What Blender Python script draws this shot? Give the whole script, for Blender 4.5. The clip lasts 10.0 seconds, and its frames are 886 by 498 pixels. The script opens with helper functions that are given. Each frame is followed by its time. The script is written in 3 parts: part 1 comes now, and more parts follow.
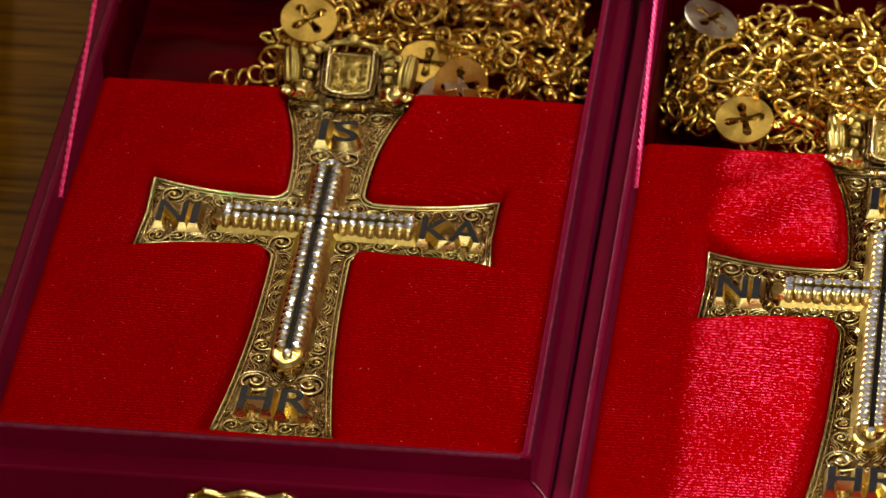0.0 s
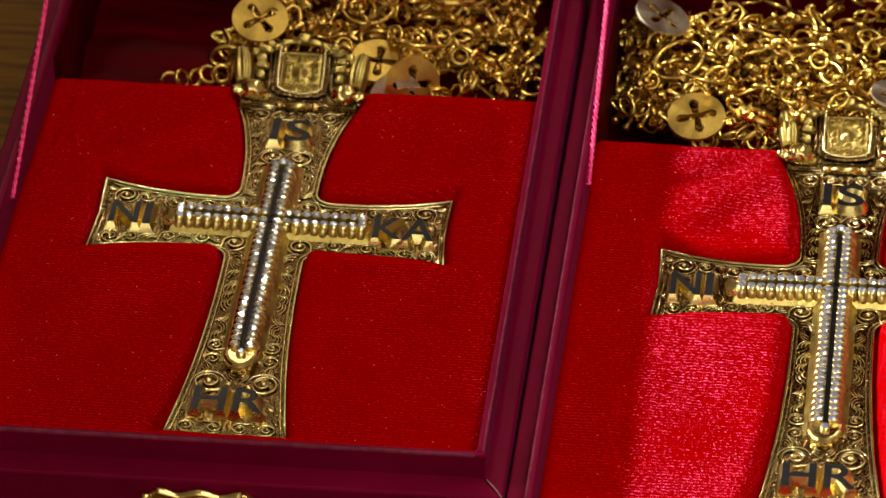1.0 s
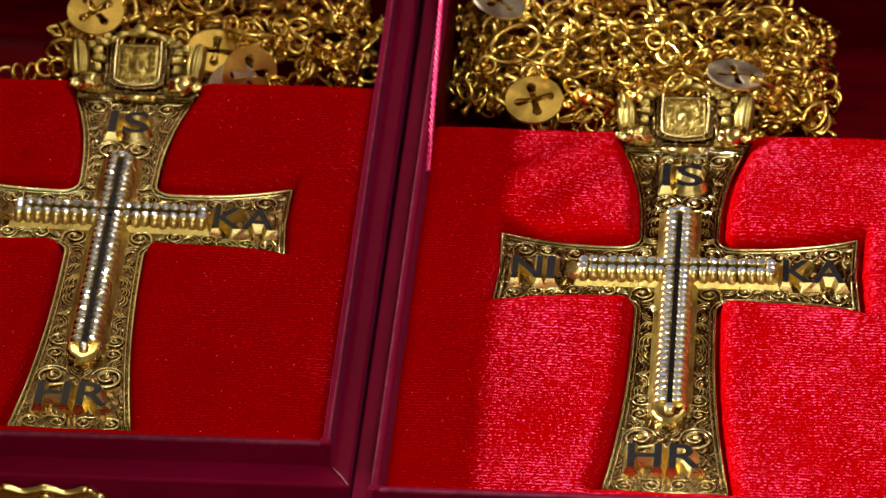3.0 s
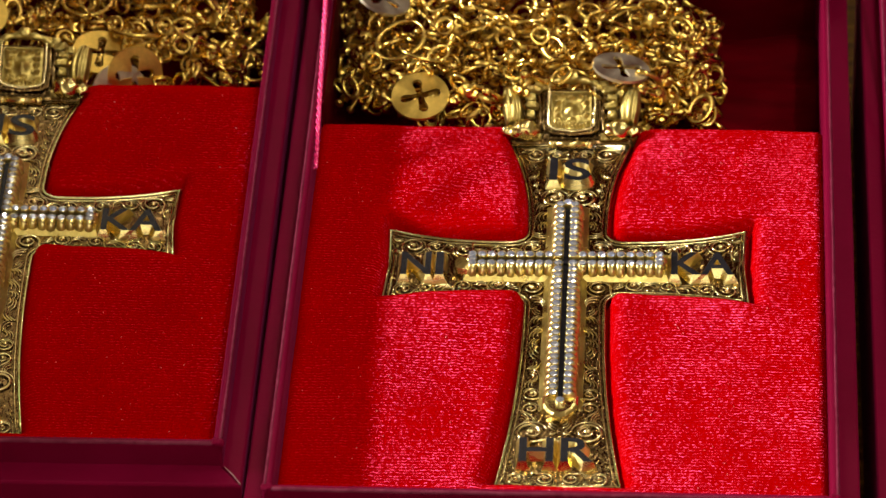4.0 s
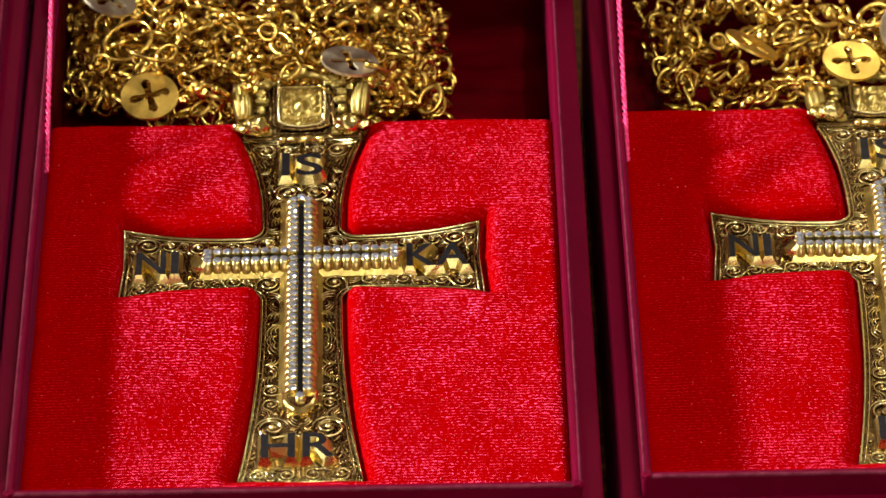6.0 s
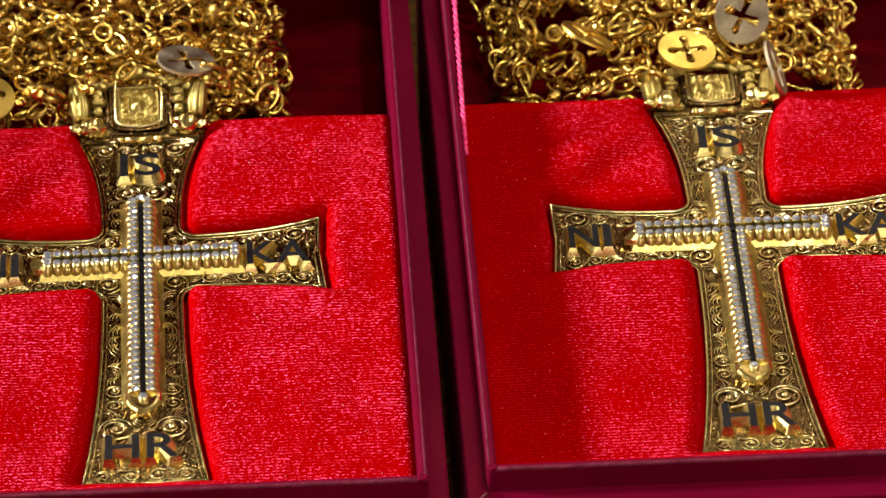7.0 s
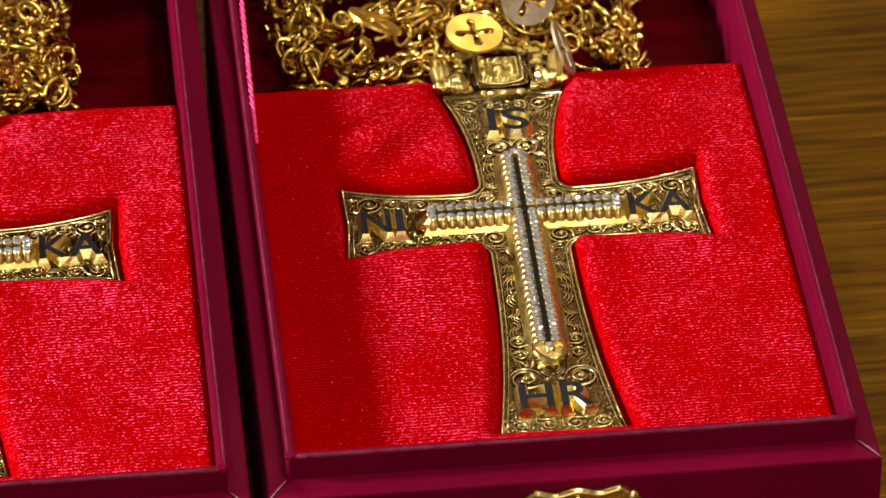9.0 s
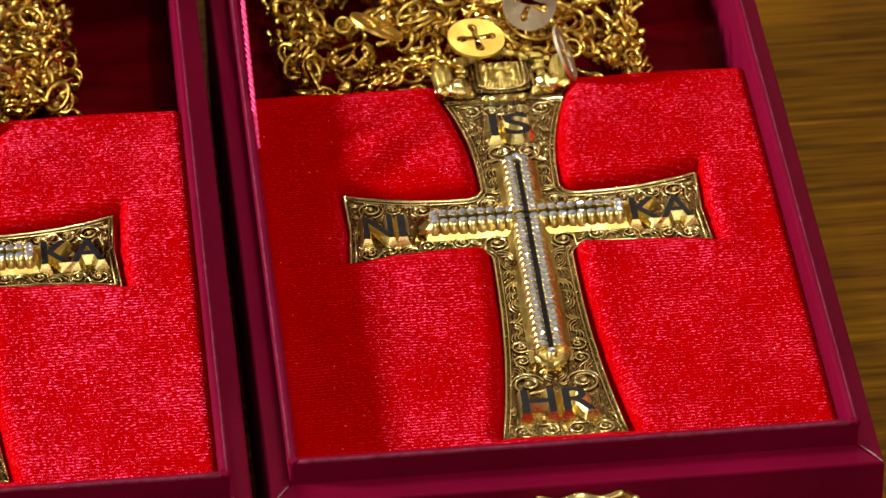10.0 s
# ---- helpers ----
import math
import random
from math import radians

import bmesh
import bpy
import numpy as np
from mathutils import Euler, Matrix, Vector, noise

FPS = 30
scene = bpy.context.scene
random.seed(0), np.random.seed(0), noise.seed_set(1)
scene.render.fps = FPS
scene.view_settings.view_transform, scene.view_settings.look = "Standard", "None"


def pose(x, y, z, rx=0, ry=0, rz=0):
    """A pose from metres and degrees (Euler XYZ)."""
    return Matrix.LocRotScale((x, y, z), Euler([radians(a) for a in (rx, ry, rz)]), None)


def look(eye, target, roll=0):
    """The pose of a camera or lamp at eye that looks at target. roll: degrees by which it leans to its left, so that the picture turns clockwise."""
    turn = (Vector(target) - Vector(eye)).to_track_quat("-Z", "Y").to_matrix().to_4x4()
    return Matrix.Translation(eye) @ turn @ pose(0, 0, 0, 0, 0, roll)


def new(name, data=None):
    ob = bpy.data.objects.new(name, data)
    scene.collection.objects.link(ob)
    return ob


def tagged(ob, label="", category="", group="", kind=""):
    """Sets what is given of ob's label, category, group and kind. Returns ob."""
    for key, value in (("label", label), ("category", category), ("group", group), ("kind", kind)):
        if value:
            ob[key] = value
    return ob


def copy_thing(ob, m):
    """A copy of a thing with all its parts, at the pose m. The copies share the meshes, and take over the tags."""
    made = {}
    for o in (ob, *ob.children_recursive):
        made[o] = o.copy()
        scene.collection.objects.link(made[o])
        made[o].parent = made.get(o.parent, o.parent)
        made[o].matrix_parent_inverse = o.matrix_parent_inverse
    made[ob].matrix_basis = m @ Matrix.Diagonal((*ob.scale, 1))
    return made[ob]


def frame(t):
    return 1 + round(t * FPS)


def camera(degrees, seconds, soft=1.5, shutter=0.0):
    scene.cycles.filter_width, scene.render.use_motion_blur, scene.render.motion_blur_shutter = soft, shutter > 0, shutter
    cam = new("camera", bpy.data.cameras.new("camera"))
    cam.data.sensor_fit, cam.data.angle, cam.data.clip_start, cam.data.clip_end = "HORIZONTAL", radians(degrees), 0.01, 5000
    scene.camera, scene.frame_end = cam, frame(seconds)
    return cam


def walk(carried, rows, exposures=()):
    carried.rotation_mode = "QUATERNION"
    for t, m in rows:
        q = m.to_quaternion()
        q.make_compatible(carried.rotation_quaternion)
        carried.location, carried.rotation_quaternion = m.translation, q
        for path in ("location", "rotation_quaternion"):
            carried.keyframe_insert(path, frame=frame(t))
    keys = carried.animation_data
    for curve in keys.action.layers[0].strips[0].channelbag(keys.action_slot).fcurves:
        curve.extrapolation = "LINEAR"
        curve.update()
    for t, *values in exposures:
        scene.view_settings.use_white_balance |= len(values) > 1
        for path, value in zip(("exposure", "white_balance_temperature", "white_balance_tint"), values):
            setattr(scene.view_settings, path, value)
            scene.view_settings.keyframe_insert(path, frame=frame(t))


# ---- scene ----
cam = camera(10.17, 10.0)
Z0 = 0.79                       # height of the crosses' faces above the floor
MM = 0.001
EYE = (0.02197, -0.88012, Z0 + 0.64947)
ROWS = [
    (0.0, 54.089, 0.930, 7.022),
    (0.5, 54.079, 0.940, 6.754),
    (1.0, 54.060, 0.926, 6.357),
    (1.5, 54.023, 0.926, 5.887),
    (2.0, 53.961, 0.889, 5.357),
    (2.5, 53.913, 0.882, 4.801),
    (4.0, 53.816, 0.864, 2.552),
    (4.5, 53.784, 0.819, 1.744),
    (5.0, 53.748, 0.767, 0.818),
    (5.5, 53.724, 0.719, -0.070),
    (7.0, 53.634, 0.572, -3.297),
    (7.5, 53.558, 0.528, -4.302),
    (8.0, 53.494, 0.490, -5.253),
    (8.5, 53.465, 0.427, -5.881),
    (9.0, 53.455, 0.410, -6.137),
    (9.5, 53.467, 0.462, -6.199),
    (10.0, 53.515, 0.470, -6.153),
]
# long lens: the chains behind the crosses fall slightly out of focus
cam.data.dof.use_dof = True
cam.data.dof.focus_distance, cam.data.dof.aperture_fstop = 1.075, 37.0
walk(cam, [(t, pose(*EYE, rx, ry, rz)) for t, rx, ry, rz in ROWS])

# ---------------------------------------------------------------- light
world = bpy.data.worlds.new("world")
scene.world = world
world.use_nodes = True
world.node_tree.nodes["Background"].inputs[0].default_value = (1.0, 0.86, 0.68, 1)
world.node_tree.nodes["Background"].inputs[1].default_value = 0.05
scene.view_settings.exposure = -0.14


def lamp(name, kind, power, m, colour, **kw):
    data = bpy.data.lights.new(name, kind)
    data.energy, data.color = power, colour
    if kind == "AREA":
        data.shape, data.size = "DISK", kw["size"]
        if "high" in kw:
            data.shape, data.size_y = "RECTANGLE", kw["high"]
    if kind == "SPOT":
        data.spot_size, data.spot_blend, data.shadow_soft_size = radians(kw["cone"]), kw["blend"], kw["size"]
    ob = new(name, data)
    ob.matrix_world = m
    return tagged(ob, kw["label"], "lamp")


WARM = (1.0, 0.87, 0.66)
# low lamp out of view beside the boxes; an unseen added box keeps its light off the first open one
lamp("desk_spotlight", "SPOT", 372.0, look((-1.8, 0.21, Z0 + 0.70), (0.3, 0.0, Z0 + 0.03)), (1.0, 0.92, 0.84),
     cone=50, blend=0.3, size=0.125, label="shaded lamp shining low across the boxes")
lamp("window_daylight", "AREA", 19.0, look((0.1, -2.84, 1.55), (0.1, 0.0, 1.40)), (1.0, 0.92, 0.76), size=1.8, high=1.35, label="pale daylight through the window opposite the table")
# unseen overhead lamp, added to set the ambient level
lamp("ambient_fill", "AREA", 13.0, look((0.3, -0.9, 2.56), (0.3, -0.89, 0)), WARM, size=0.7, label="added round warm fill light for the ambient level")
# added fill spot that brightens the velvet in the second and third boxes
lamp("velvet_fill_spot", "SPOT", 48.0, look((0.45, -0.35, 2.57), (0.06, 0.0, Z0)), (1.0, 0.93, 0.82), cone=15, blend=1.0, size=0.03,
     label="added narrow fill light that lifts the shaded velvet")
# added fill lamps; the rear pair brightens the wall the plates mirror
for x, y, p in ((0.85, -0.5, 3.0), (0.75, 0.7, 4.0), (0.1, -0.4, 2.0), (-0.5, 1.75, 13.0), (0.6, 1.75, 8.0)):
    lamp("fill_downlight", "AREA", p, look((x, y, 2.58), (x, y, 0)), WARM, size=0.09,
         label="added round warm fill light at ceiling height")

# ---------------------------------------------------------------- materials


def material(name):
    m = bpy.data.materials.new(name)
    m.use_nodes = True
    nt = m.node_tree
    return m, nt, nt.nodes["Principled BSDF"]


def node(nt, kind, **values):
    n = nt.nodes.new(kind)
    for k, v in values.items():
        n.inputs[k.replace("_", " ")].default_value = v
    return n


def noise_tex(nt, scale, detail=4.0, stretch=(1, 1, 1), rough=0.55, object_space=True):
    tc = nt.nodes.new("ShaderNodeTexCoord")
    mp = nt.nodes.new("ShaderNodeMapping")
    mp.inputs["Scale"].default_value = stretch
    nt.links.new(tc.outputs["Object"], mp.inputs["Vector"])
    n = node(nt, "ShaderNodeTexNoise", Scale=scale, Detail=detail, Roughness=rough)
    nt.links.new(mp.outputs["Vector"], n.inputs["Vector"])
    return n


def ramp(nt, source, stops):
    r = nt.nodes.new("ShaderNodeValToRGB")
    els = r.color_ramp.elements
    while len(els) < len(stops):
        els.new(0.5)
    for e, (p, c) in zip(els, stops):
        e.position, e.color = p, (*c, 1)
    nt.links.new(source, r.inputs[0])
    return r


def bump(nt, source, bsdf, strength, distance):
    b = node(nt, "ShaderNodeBump", Strength=strength, Distance=distance)
    nt.links.new(source, b.inputs["Height"])
    nt.links.new(b.outputs[0], bsdf.inputs["Normal"])
    return b


def grey(v):
    return (v, v, v)


def make_gold(name, base, rough, relief=0.15, scale=900):
    m, nt, b = material(name)
    b.inputs["Metallic"].default_value = 1.0
    n = noise_tex(nt, scale)
    lo = tuple(c * 0.8 for c in base)
    nt.links.new(ramp(nt, n.outputs[0], [(0.3, lo), (0.7, base)]).outputs[0], b.inputs["Base Color"])
    w = noise_tex(nt, 140, 3)
    nt.links.new(ramp(nt, w.outputs[0], [(0.3, grey(rough * 0.7)), (0.75, grey(rough * 1.6))]).outputs[0], b.inputs["Roughness"])
    bump(nt, n.outputs[0], b, relief, 0.0003)
    return m


GOLD = make_gold("polished_gold", (0.80, 0.64, 0.25), 0.19, 0.25)

GOLD_CHAIN = make_gold("chain_gold", (0.78, 0.54, 0.13), 0.22, 0.05)
# disc metal with the ceiling's grey reflection put into its colour
PALE_REFLECTION = make_gold("pale_reflection_gold", (0.74, 0.68, 0.52), 0.4, 0.05)
SCROLL_GOLD = make_gold("scroll_gold", (0.70, 0.59, 0.31), 0.17, 0.12)
SEAT_GOLD = make_gold("seat_gold", (0.80, 0.65, 0.26), 0.26, 0.1)
SATIN_GOLD = make_gold("satin_gold", (0.51, 0.40, 0.125), 0.34, 0.3)
DISC_GOLD = make_gold("disc_gold", (0.82, 0.57, 0.13), 0.36, 0.05)


def make_engraved():
    m = make_gold("engraved_gold", (0.20, 0.130, 0.050), 0.2, 0.15, 1600)
    nt = m.node_tree
    b = nt.nodes["Principled BSDF"]
    w = nt.nodes.new("ShaderNodeTexWave")
    w.inputs["Scale"].default_value = 230
    w.inputs["Distortion"].default_value = 9.0
    w.inputs["Detail"].default_value = 2.0
    w.inputs["Detail Scale"].default_value = 1.3
    tc = nt.nodes.new("ShaderNodeTexCoord")
    nt.links.new(tc.outputs["Object"], w.inputs["Vector"])
    bump(nt, w.outputs[1], b, 0.4, 0.0004)
    return m


def make_near_black():
    m, nt, b = material("near_black")
    n = noise_tex(nt, 500)
    nt.links.new(ramp(nt, n.outputs[0], [(0.3, (0.006, 0.006, 0.008)), (0.7, (0.016, 0.015, 0.019))]).outputs[0], b.inputs["Base Color"])
    b.inputs["Roughness"].default_value = 0.4
    b.inputs["Specular IOR Level"].default_value = 0.10
    return m


GOLD_PLATE = make_engraved()
# polished letter faces: the dark room they mirror is put into the colour
DARK_REFLECTION = make_near_black()
GROOVE = make_near_black()
GROOVE.name = "dark_groove"
GROOVE.node_tree.nodes["Principled BSDF"].inputs["Specular IOR Level"].default_value = 0.05


def make_crystal():
    m, nt, b = material("crystal")
    # foil-backed stones: bright facets
    n = noise_tex(nt, 1100, 2)
    nt.links.new(ramp(nt, n.outputs[0], [(0.40, (0.26, 0.30, 0.42)), (0.60, (0.52, 0.52, 0.52))]).outputs[0], b.inputs["Base Color"])
    b.inputs["Roughness"].default_value = 0.14
    b.inputs["Metallic"].default_value = 0.65
    return m


CRYSTAL = make_crystal()


def make_velvet():
    m, nt, b = material("red_velvet")

    def sum_of(x, k, y):
        n = nt.nodes.new("ShaderNodeMath")
        n.operation = "MULTIPLY_ADD"
        n.inputs[1].default_value = k
        nt.links.new(x, n.inputs[0])
        if y is not None:
            nt.links.new(y, n.inputs[2])
        return n.outputs[0]

    # knitted rows 1 mm apart, broken into dashes, with lighter and darker patches
    tc = nt.nodes.new("ShaderNodeTexCoord")
    knit = nt.nodes.new("ShaderNodeTexWave")
    knit.bands_direction = "Y"
    for key, v in (("Scale", 320), ("Distortion", 3.6), ("Detail", 3.0), ("Detail Scale", 2.2)):
        knit.inputs[key].default_value = v
    nt.links.new(tc.outputs["Object"], knit.inputs["Vector"])
    dash = noise_tex(nt, 2450, 3, (0.6, 1.05, 1), 0.65)
    patch = noise_tex(nt, 42, 4)
    nap = sum_of(knit.outputs[1], 0.22, dash.outputs[0])
    nap = sum_of(patch.outputs[0], 0.30, nap)                 # about 0.82 on average
    nt.links.new(ramp(nt, nap, [(0.6, (0.285, 0.0, 0.0)), (1.0, (0.32, 0.0, 0.0004))]).outputs[0], b.inputs["Base Color"])
    b.inputs["Roughness"].default_value = 0.95
    b.inputs["Specular IOR Level"].default_value = 0.0
    bump(nt, nap, b, 0.05, 0.0003)
    # glossy fibres of the pile, which leans forwards and to one side
    lean = nt.nodes.new("ShaderNodeVectorMath")
    lean.operation = "ADD"
    lean.inputs[1].default_value = (-0.80, -0.62, 0.0)
    nt.links.new(tc.outputs["Normal"], lean.inputs[0])
    unit = nt.nodes.new("ShaderNodeVectorMath")
    unit.operation = "NORMALIZE"
    nt.links.new(lean.outputs[0], unit.inputs[0])
    pile = nt.nodes.new("ShaderNodeBsdfAnisotropic")
    pile.inputs["Roughness"].default_value = 0.5
    nt.links.new(unit.outputs[0], pile.inputs["Normal"])
    f = ramp(nt, nap, [(0.81, (0.0, 0.0, 0.0)), (0.89, (0.020, 0.0011, 0.0034)), (0.98, (0.19, 0.019, 0.049))])
    nt.links.new(f.outputs[0], pile.inputs["Color"])
    add = nt.nodes.new("ShaderNodeAddShader")
    nt.links.new(b.outputs[0], add.inputs[0])
    nt.links.new(pile.outputs[0], add.inputs[1])
    nt.links.new(add.outputs[0], nt.nodes["Material Output"].inputs["Surface"])
    return m


VELVET = make_velvet()


def make_paper():
    m, nt, b = material("burgundy_paper")
    n = noise_tex(nt, 1200, 3)
    c = noise_tex(nt, 45, 4)
    nt.links.new(ramp(nt, c.outputs[0], [(0.3, (0.098, 0.0004, 0.013)), (0.7, (0.132, 0.0007, 0.020))]).outputs[0], b.inputs["Base Color"])
    b.inputs["Roughness"].default_value = 0.55
    b.inputs["Specular IOR Level"].default_value = 0.08
    b.inputs["Specular Tint"].default_value = (1.0, 0.22, 0.45, 1)
    b.inputs["Sheen Weight"].default_value = 0.06
    b.inputs["Sheen Tint"].default_value = (0.9, 0.10, 0.42, 1)
    bump(nt, n.outputs[0], b, 0.25, 0.0002)
    return m


PAPER = make_paper()


def make_satin():
    m, nt, b = material("burgundy_satin")
    n = noise_tex(nt, 60, 3, (0.4, 2.0, 1))
    nt.links.new(ramp(nt, n.outputs[0], [(0.35, (0.035, 0.0, 0.001)), (0.7, (0.09, 0.0, 0.003))]).outputs[0], b.inputs["Base Color"])
    b.inputs["Roughness"].default_value = 0.6
    b.inputs["Specular IOR Level"].default_value = 0.06
    b.inputs["Specular Tint"].default_value = (1.0, 0.1, 0.15, 1)
    bump(nt, n.outputs[0], b, 0.3, 0.001)
    return m


SATIN = make_satin()


def make_cord():
    m, nt, b = material("pink_cord")
    n = noise_tex(nt, 1500, 2)
    nt.links.new(ramp(nt, n.outputs[0], [(0.35, (0.72, 0.004, 0.12)), (0.65, (1.0, 0.07, 0.32))]).outputs[0], b.inputs["Base Color"])
    b.inputs["Roughness"].default_value = 0.35
    return m


CORD = make_cord()


def make_worn():
    m, nt, b = material("worn_edge")
    n = noise_tex(nt, 800)
    nt.links.new(ramp(nt, n.outputs[0], [(0.35, (0.22, 0.08, 0.10)), (0.7, (0.45, 0.28, 0.30))]).outputs[0], b.inputs["Base Color"])
    b.inputs["Roughness"].default_value = 0.8
    return m


WORN = make_worn()


# pale pink for lint and for the velvet's sparkles, both set as specks
def make_lint_glints():
    m, nt, b = material("pale_lint_glints")
    n = noise_tex(nt, 300)
    nt.links.new(ramp(nt, n.outputs[0], [(0.35, (0.75, 0.06, 0.07)), (0.7, (0.8, 0.34, 0.30))]).outputs[0], b.inputs["Base Color"])
    return m


LINT_GLINTS = make_lint_glints()


# rubbed collar edge, with the rim's pale highlight put into its colour
def make_edge():
    m, nt, b = material("rubbed_edge_highlight")
    n = noise_tex(nt, 420, 4)
    nt.links.new(ramp(nt, n.outputs[0], [(0.35, (0.10, 0.004, 0.022)), (0.7, (0.16, 0.020, 0.048))]).outputs[0], b.inputs["Base Color"])
    b.inputs["Roughness"].default_value = 0.7
    b.inputs["Specular IOR Level"].default_value = 0.15
    return m


EDGE = make_edge()


def make_wood():
    m, nt, b = material("oak_wood")
    grain = noise_tex(nt, 150, 7, (0.08, 2.6, 1), 0.6)
    pores = noise_tex(nt, 420, 3, (0.055, 1.0, 1), 0.55)
    broad = noise_tex(nt, 12, 3, (0.25, 1.0, 1))
    col = ramp(nt, grain.outputs[0], [(0.30, (0.10, 0.038, 0.0)), (0.45, (0.145, 0.060, 0.0)), (0.58, (0.17, 0.074, 0.0)), (0.70, (0.25, 0.12, 0.004))])
    dark = ramp(nt, pores.outputs[0], [(0.36, grey(0.5)), (0.50, grey(0.95)), (0.60, grey(1.0)), (0.70, grey(1.6))])
    wide = ramp(nt, broad.outputs[0], [(0.3, grey(0.75)), (0.7, grey(1.05))])
    prev = col.outputs[0]
    for extra in (dark, wide):
        mx = nt.nodes.new("ShaderNodeMix")
        mx.data_type, mx.blend_type = "RGBA", "MULTIPLY"
        mx.inputs[0].default_value = 1.0
        nt.links.new(prev, mx.inputs[6])
        nt.links.new(extra.outputs[0], mx.inputs[7])
        prev = mx.outputs[2]
    nt.links.new(prev, b.inputs["Base Color"])
    b.inputs["Roughness"].default_value = 0.5
    b.inputs["Specular IOR Level"].default_value = 0.06
    bump(nt, grain.outputs[0], b, 0.25, 0.001)
    return m


WOOD = make_wood()


def make_plaster(name, a, c):
    m, nt, b = material(name)
    n = noise_tex(nt, 3, 5)
    nt.links.new(ramp(nt, n.outputs[0], [(0.3, a), (0.7, c)]).outputs[0], b.inputs["Base Color"])
    b.inputs["Roughness"].default_value = 0.85
    return m


WALL = make_plaster("beige_plaster", (0.48, 0.41, 0.29), (0.55, 0.47, 0.34))
CEIL = make_plaster("ceiling_plaster", (0.75, 0.70, 0.62), (0.8, 0.76, 0.68))
FLOOR = make_plaster("brown_floor", (0.10, 0.07, 0.045), (0.15, 0.10, 0.07))

# ---------------------------------------------------------------- mesh helpers


def part(name, bm, mat, parent=None, label=""):
    me = bm
    if isinstance(bm, bmesh.types.BMesh):
        me = bpy.data.meshes.new(name)
        bm.to_mesh(me)
        bm.free()
    if mat and not me.materials:
        me.materials.append(mat)
    ob = new(name, me)
    ob.parent = parent
    return tagged(ob, label)


def pydata(name, verts, faces, smooth=True):
    me = bpy.data.meshes.new(name)
    me.from_pydata([tuple(v) for v in verts], [], [tuple(f) for f in faces])
    if smooth:
        me.polygons.foreach_set("use_smooth", [True] * len(me.polygons))
    me.update()
    return me


def block(x0, x1, y0, y1, z0, z1, bevel=0.0, seg=2, bm=None):
    own = bmesh.new()
    bmesh.ops.create_cube(own, size=1.0, matrix=Matrix.Translation(((x0 + x1) / 2, (y0 + y1) / 2, (z0 + z1) / 2)) @ Matrix.Diagonal((x1 - x0, y1 - y0, z1 - z0, 1)))
    if bevel:
        bmesh.ops.bevel(own, geom=own.edges[:], offset=bevel, segments=seg, affect="EDGES", profile=0.5)
    if bm is None:
        return own
    me = bpy.data.meshes.new("join")
    own.to_mesh(me)
    own.free()
    bm.from_mesh(me)
    bpy.data.meshes.remove(me)
    return bm


def tube_data(points, radius, sides=8, closed=False):
    """A swept tube; radius is a number or one for each point."""
    pts = [Vector(p) for p in points]
    n = len(pts)
    verts, faces = [], []
    prev = None
    for i, p in enumerate(pts):
        a = pts[(i - 1) % n] if closed or i else pts[i]
        c = pts[(i + 1) % n] if closed or i < n - 1 else pts[i]
        t = (c - a).normalized()
        ref = prev if prev is not None else (Vector((0, 0, 1)) if abs(t.z) < 0.9 else Vector((1, 0, 0)))
        u = (ref - t * ref.dot(t)).normalized()
        w = t.cross(u)
        prev = u
        r = radius[i] if isinstance(radius, (list, tuple)) else radius
        for k in range(sides):
            a2 = 2 * math.pi * k / sides
            verts.append(p + (u * math.cos(a2) + w * math.sin(a2)) * r)
    for i in range(n if closed else n - 1):
        j = (i + 1) % n
        for k in range(sides):
            l = (k + 1) % sides
            faces.append((i * sides + k, i * sides + l, j * sides + l, j * sides + k))
    if not closed:
        faces.append(tuple(range(sides))[::-1])
        faces.append(tuple((n - 1) * sides + k for k in range(sides)))
    return verts, faces


def tube(name, points, radius, sides=8, closed=False):
    return pydata(name, *tube_data(points, radius, sides, closed))


def merge(name, chunks, smooth=True):
    verts, faces = [], []
    for v, f in chunks:
        o = len(verts)
        verts += [tuple(q) for q in v]
        faces += [tuple(i + o for i in q) for q in f]
    return pydata(name, verts, faces, smooth)


def empty(name, m=None, label="", category="", group=""):
    ob = new(name)
    ob.empty_display_size = 0.01
    if m is not None:
        ob.matrix_world = m
    return tagged(ob, label, category, group)


# ---------------------------------------------------------------- the room
TABLE_TOP = Z0 - 40 * MM


def slab(name, x0, x1, y0, y1, z0, z1, mat, label):
    return tagged(part(name, block(x0, x1, y0, y1, z0, z1), mat), label, kind="structure")


slab("floor", -2.6, 2.6, -2.9, 2.3, -0.1, 0.0, FLOOR, "plain brown floor of the room")
slab("ceiling", -2.6, 2.6, -2.9, 2.3, 2.6, 2.7, CEIL, "plain pale plaster ceiling")
slab("wall_north", -2.5, 2.5, 2.2, 2.3, 0.0, 2.6, WALL, "plain beige plaster wall")
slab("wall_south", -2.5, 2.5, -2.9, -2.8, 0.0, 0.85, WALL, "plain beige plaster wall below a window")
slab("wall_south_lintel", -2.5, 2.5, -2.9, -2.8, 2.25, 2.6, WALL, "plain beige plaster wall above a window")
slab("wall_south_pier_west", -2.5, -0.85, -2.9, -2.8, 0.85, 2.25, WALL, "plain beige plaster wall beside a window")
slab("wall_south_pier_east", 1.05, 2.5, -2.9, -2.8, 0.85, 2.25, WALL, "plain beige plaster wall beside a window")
slab("wall_east", 2.5, 2.6, -2.9, 2.3, 0.0, 2.6, WALL, "plain beige plaster wall")
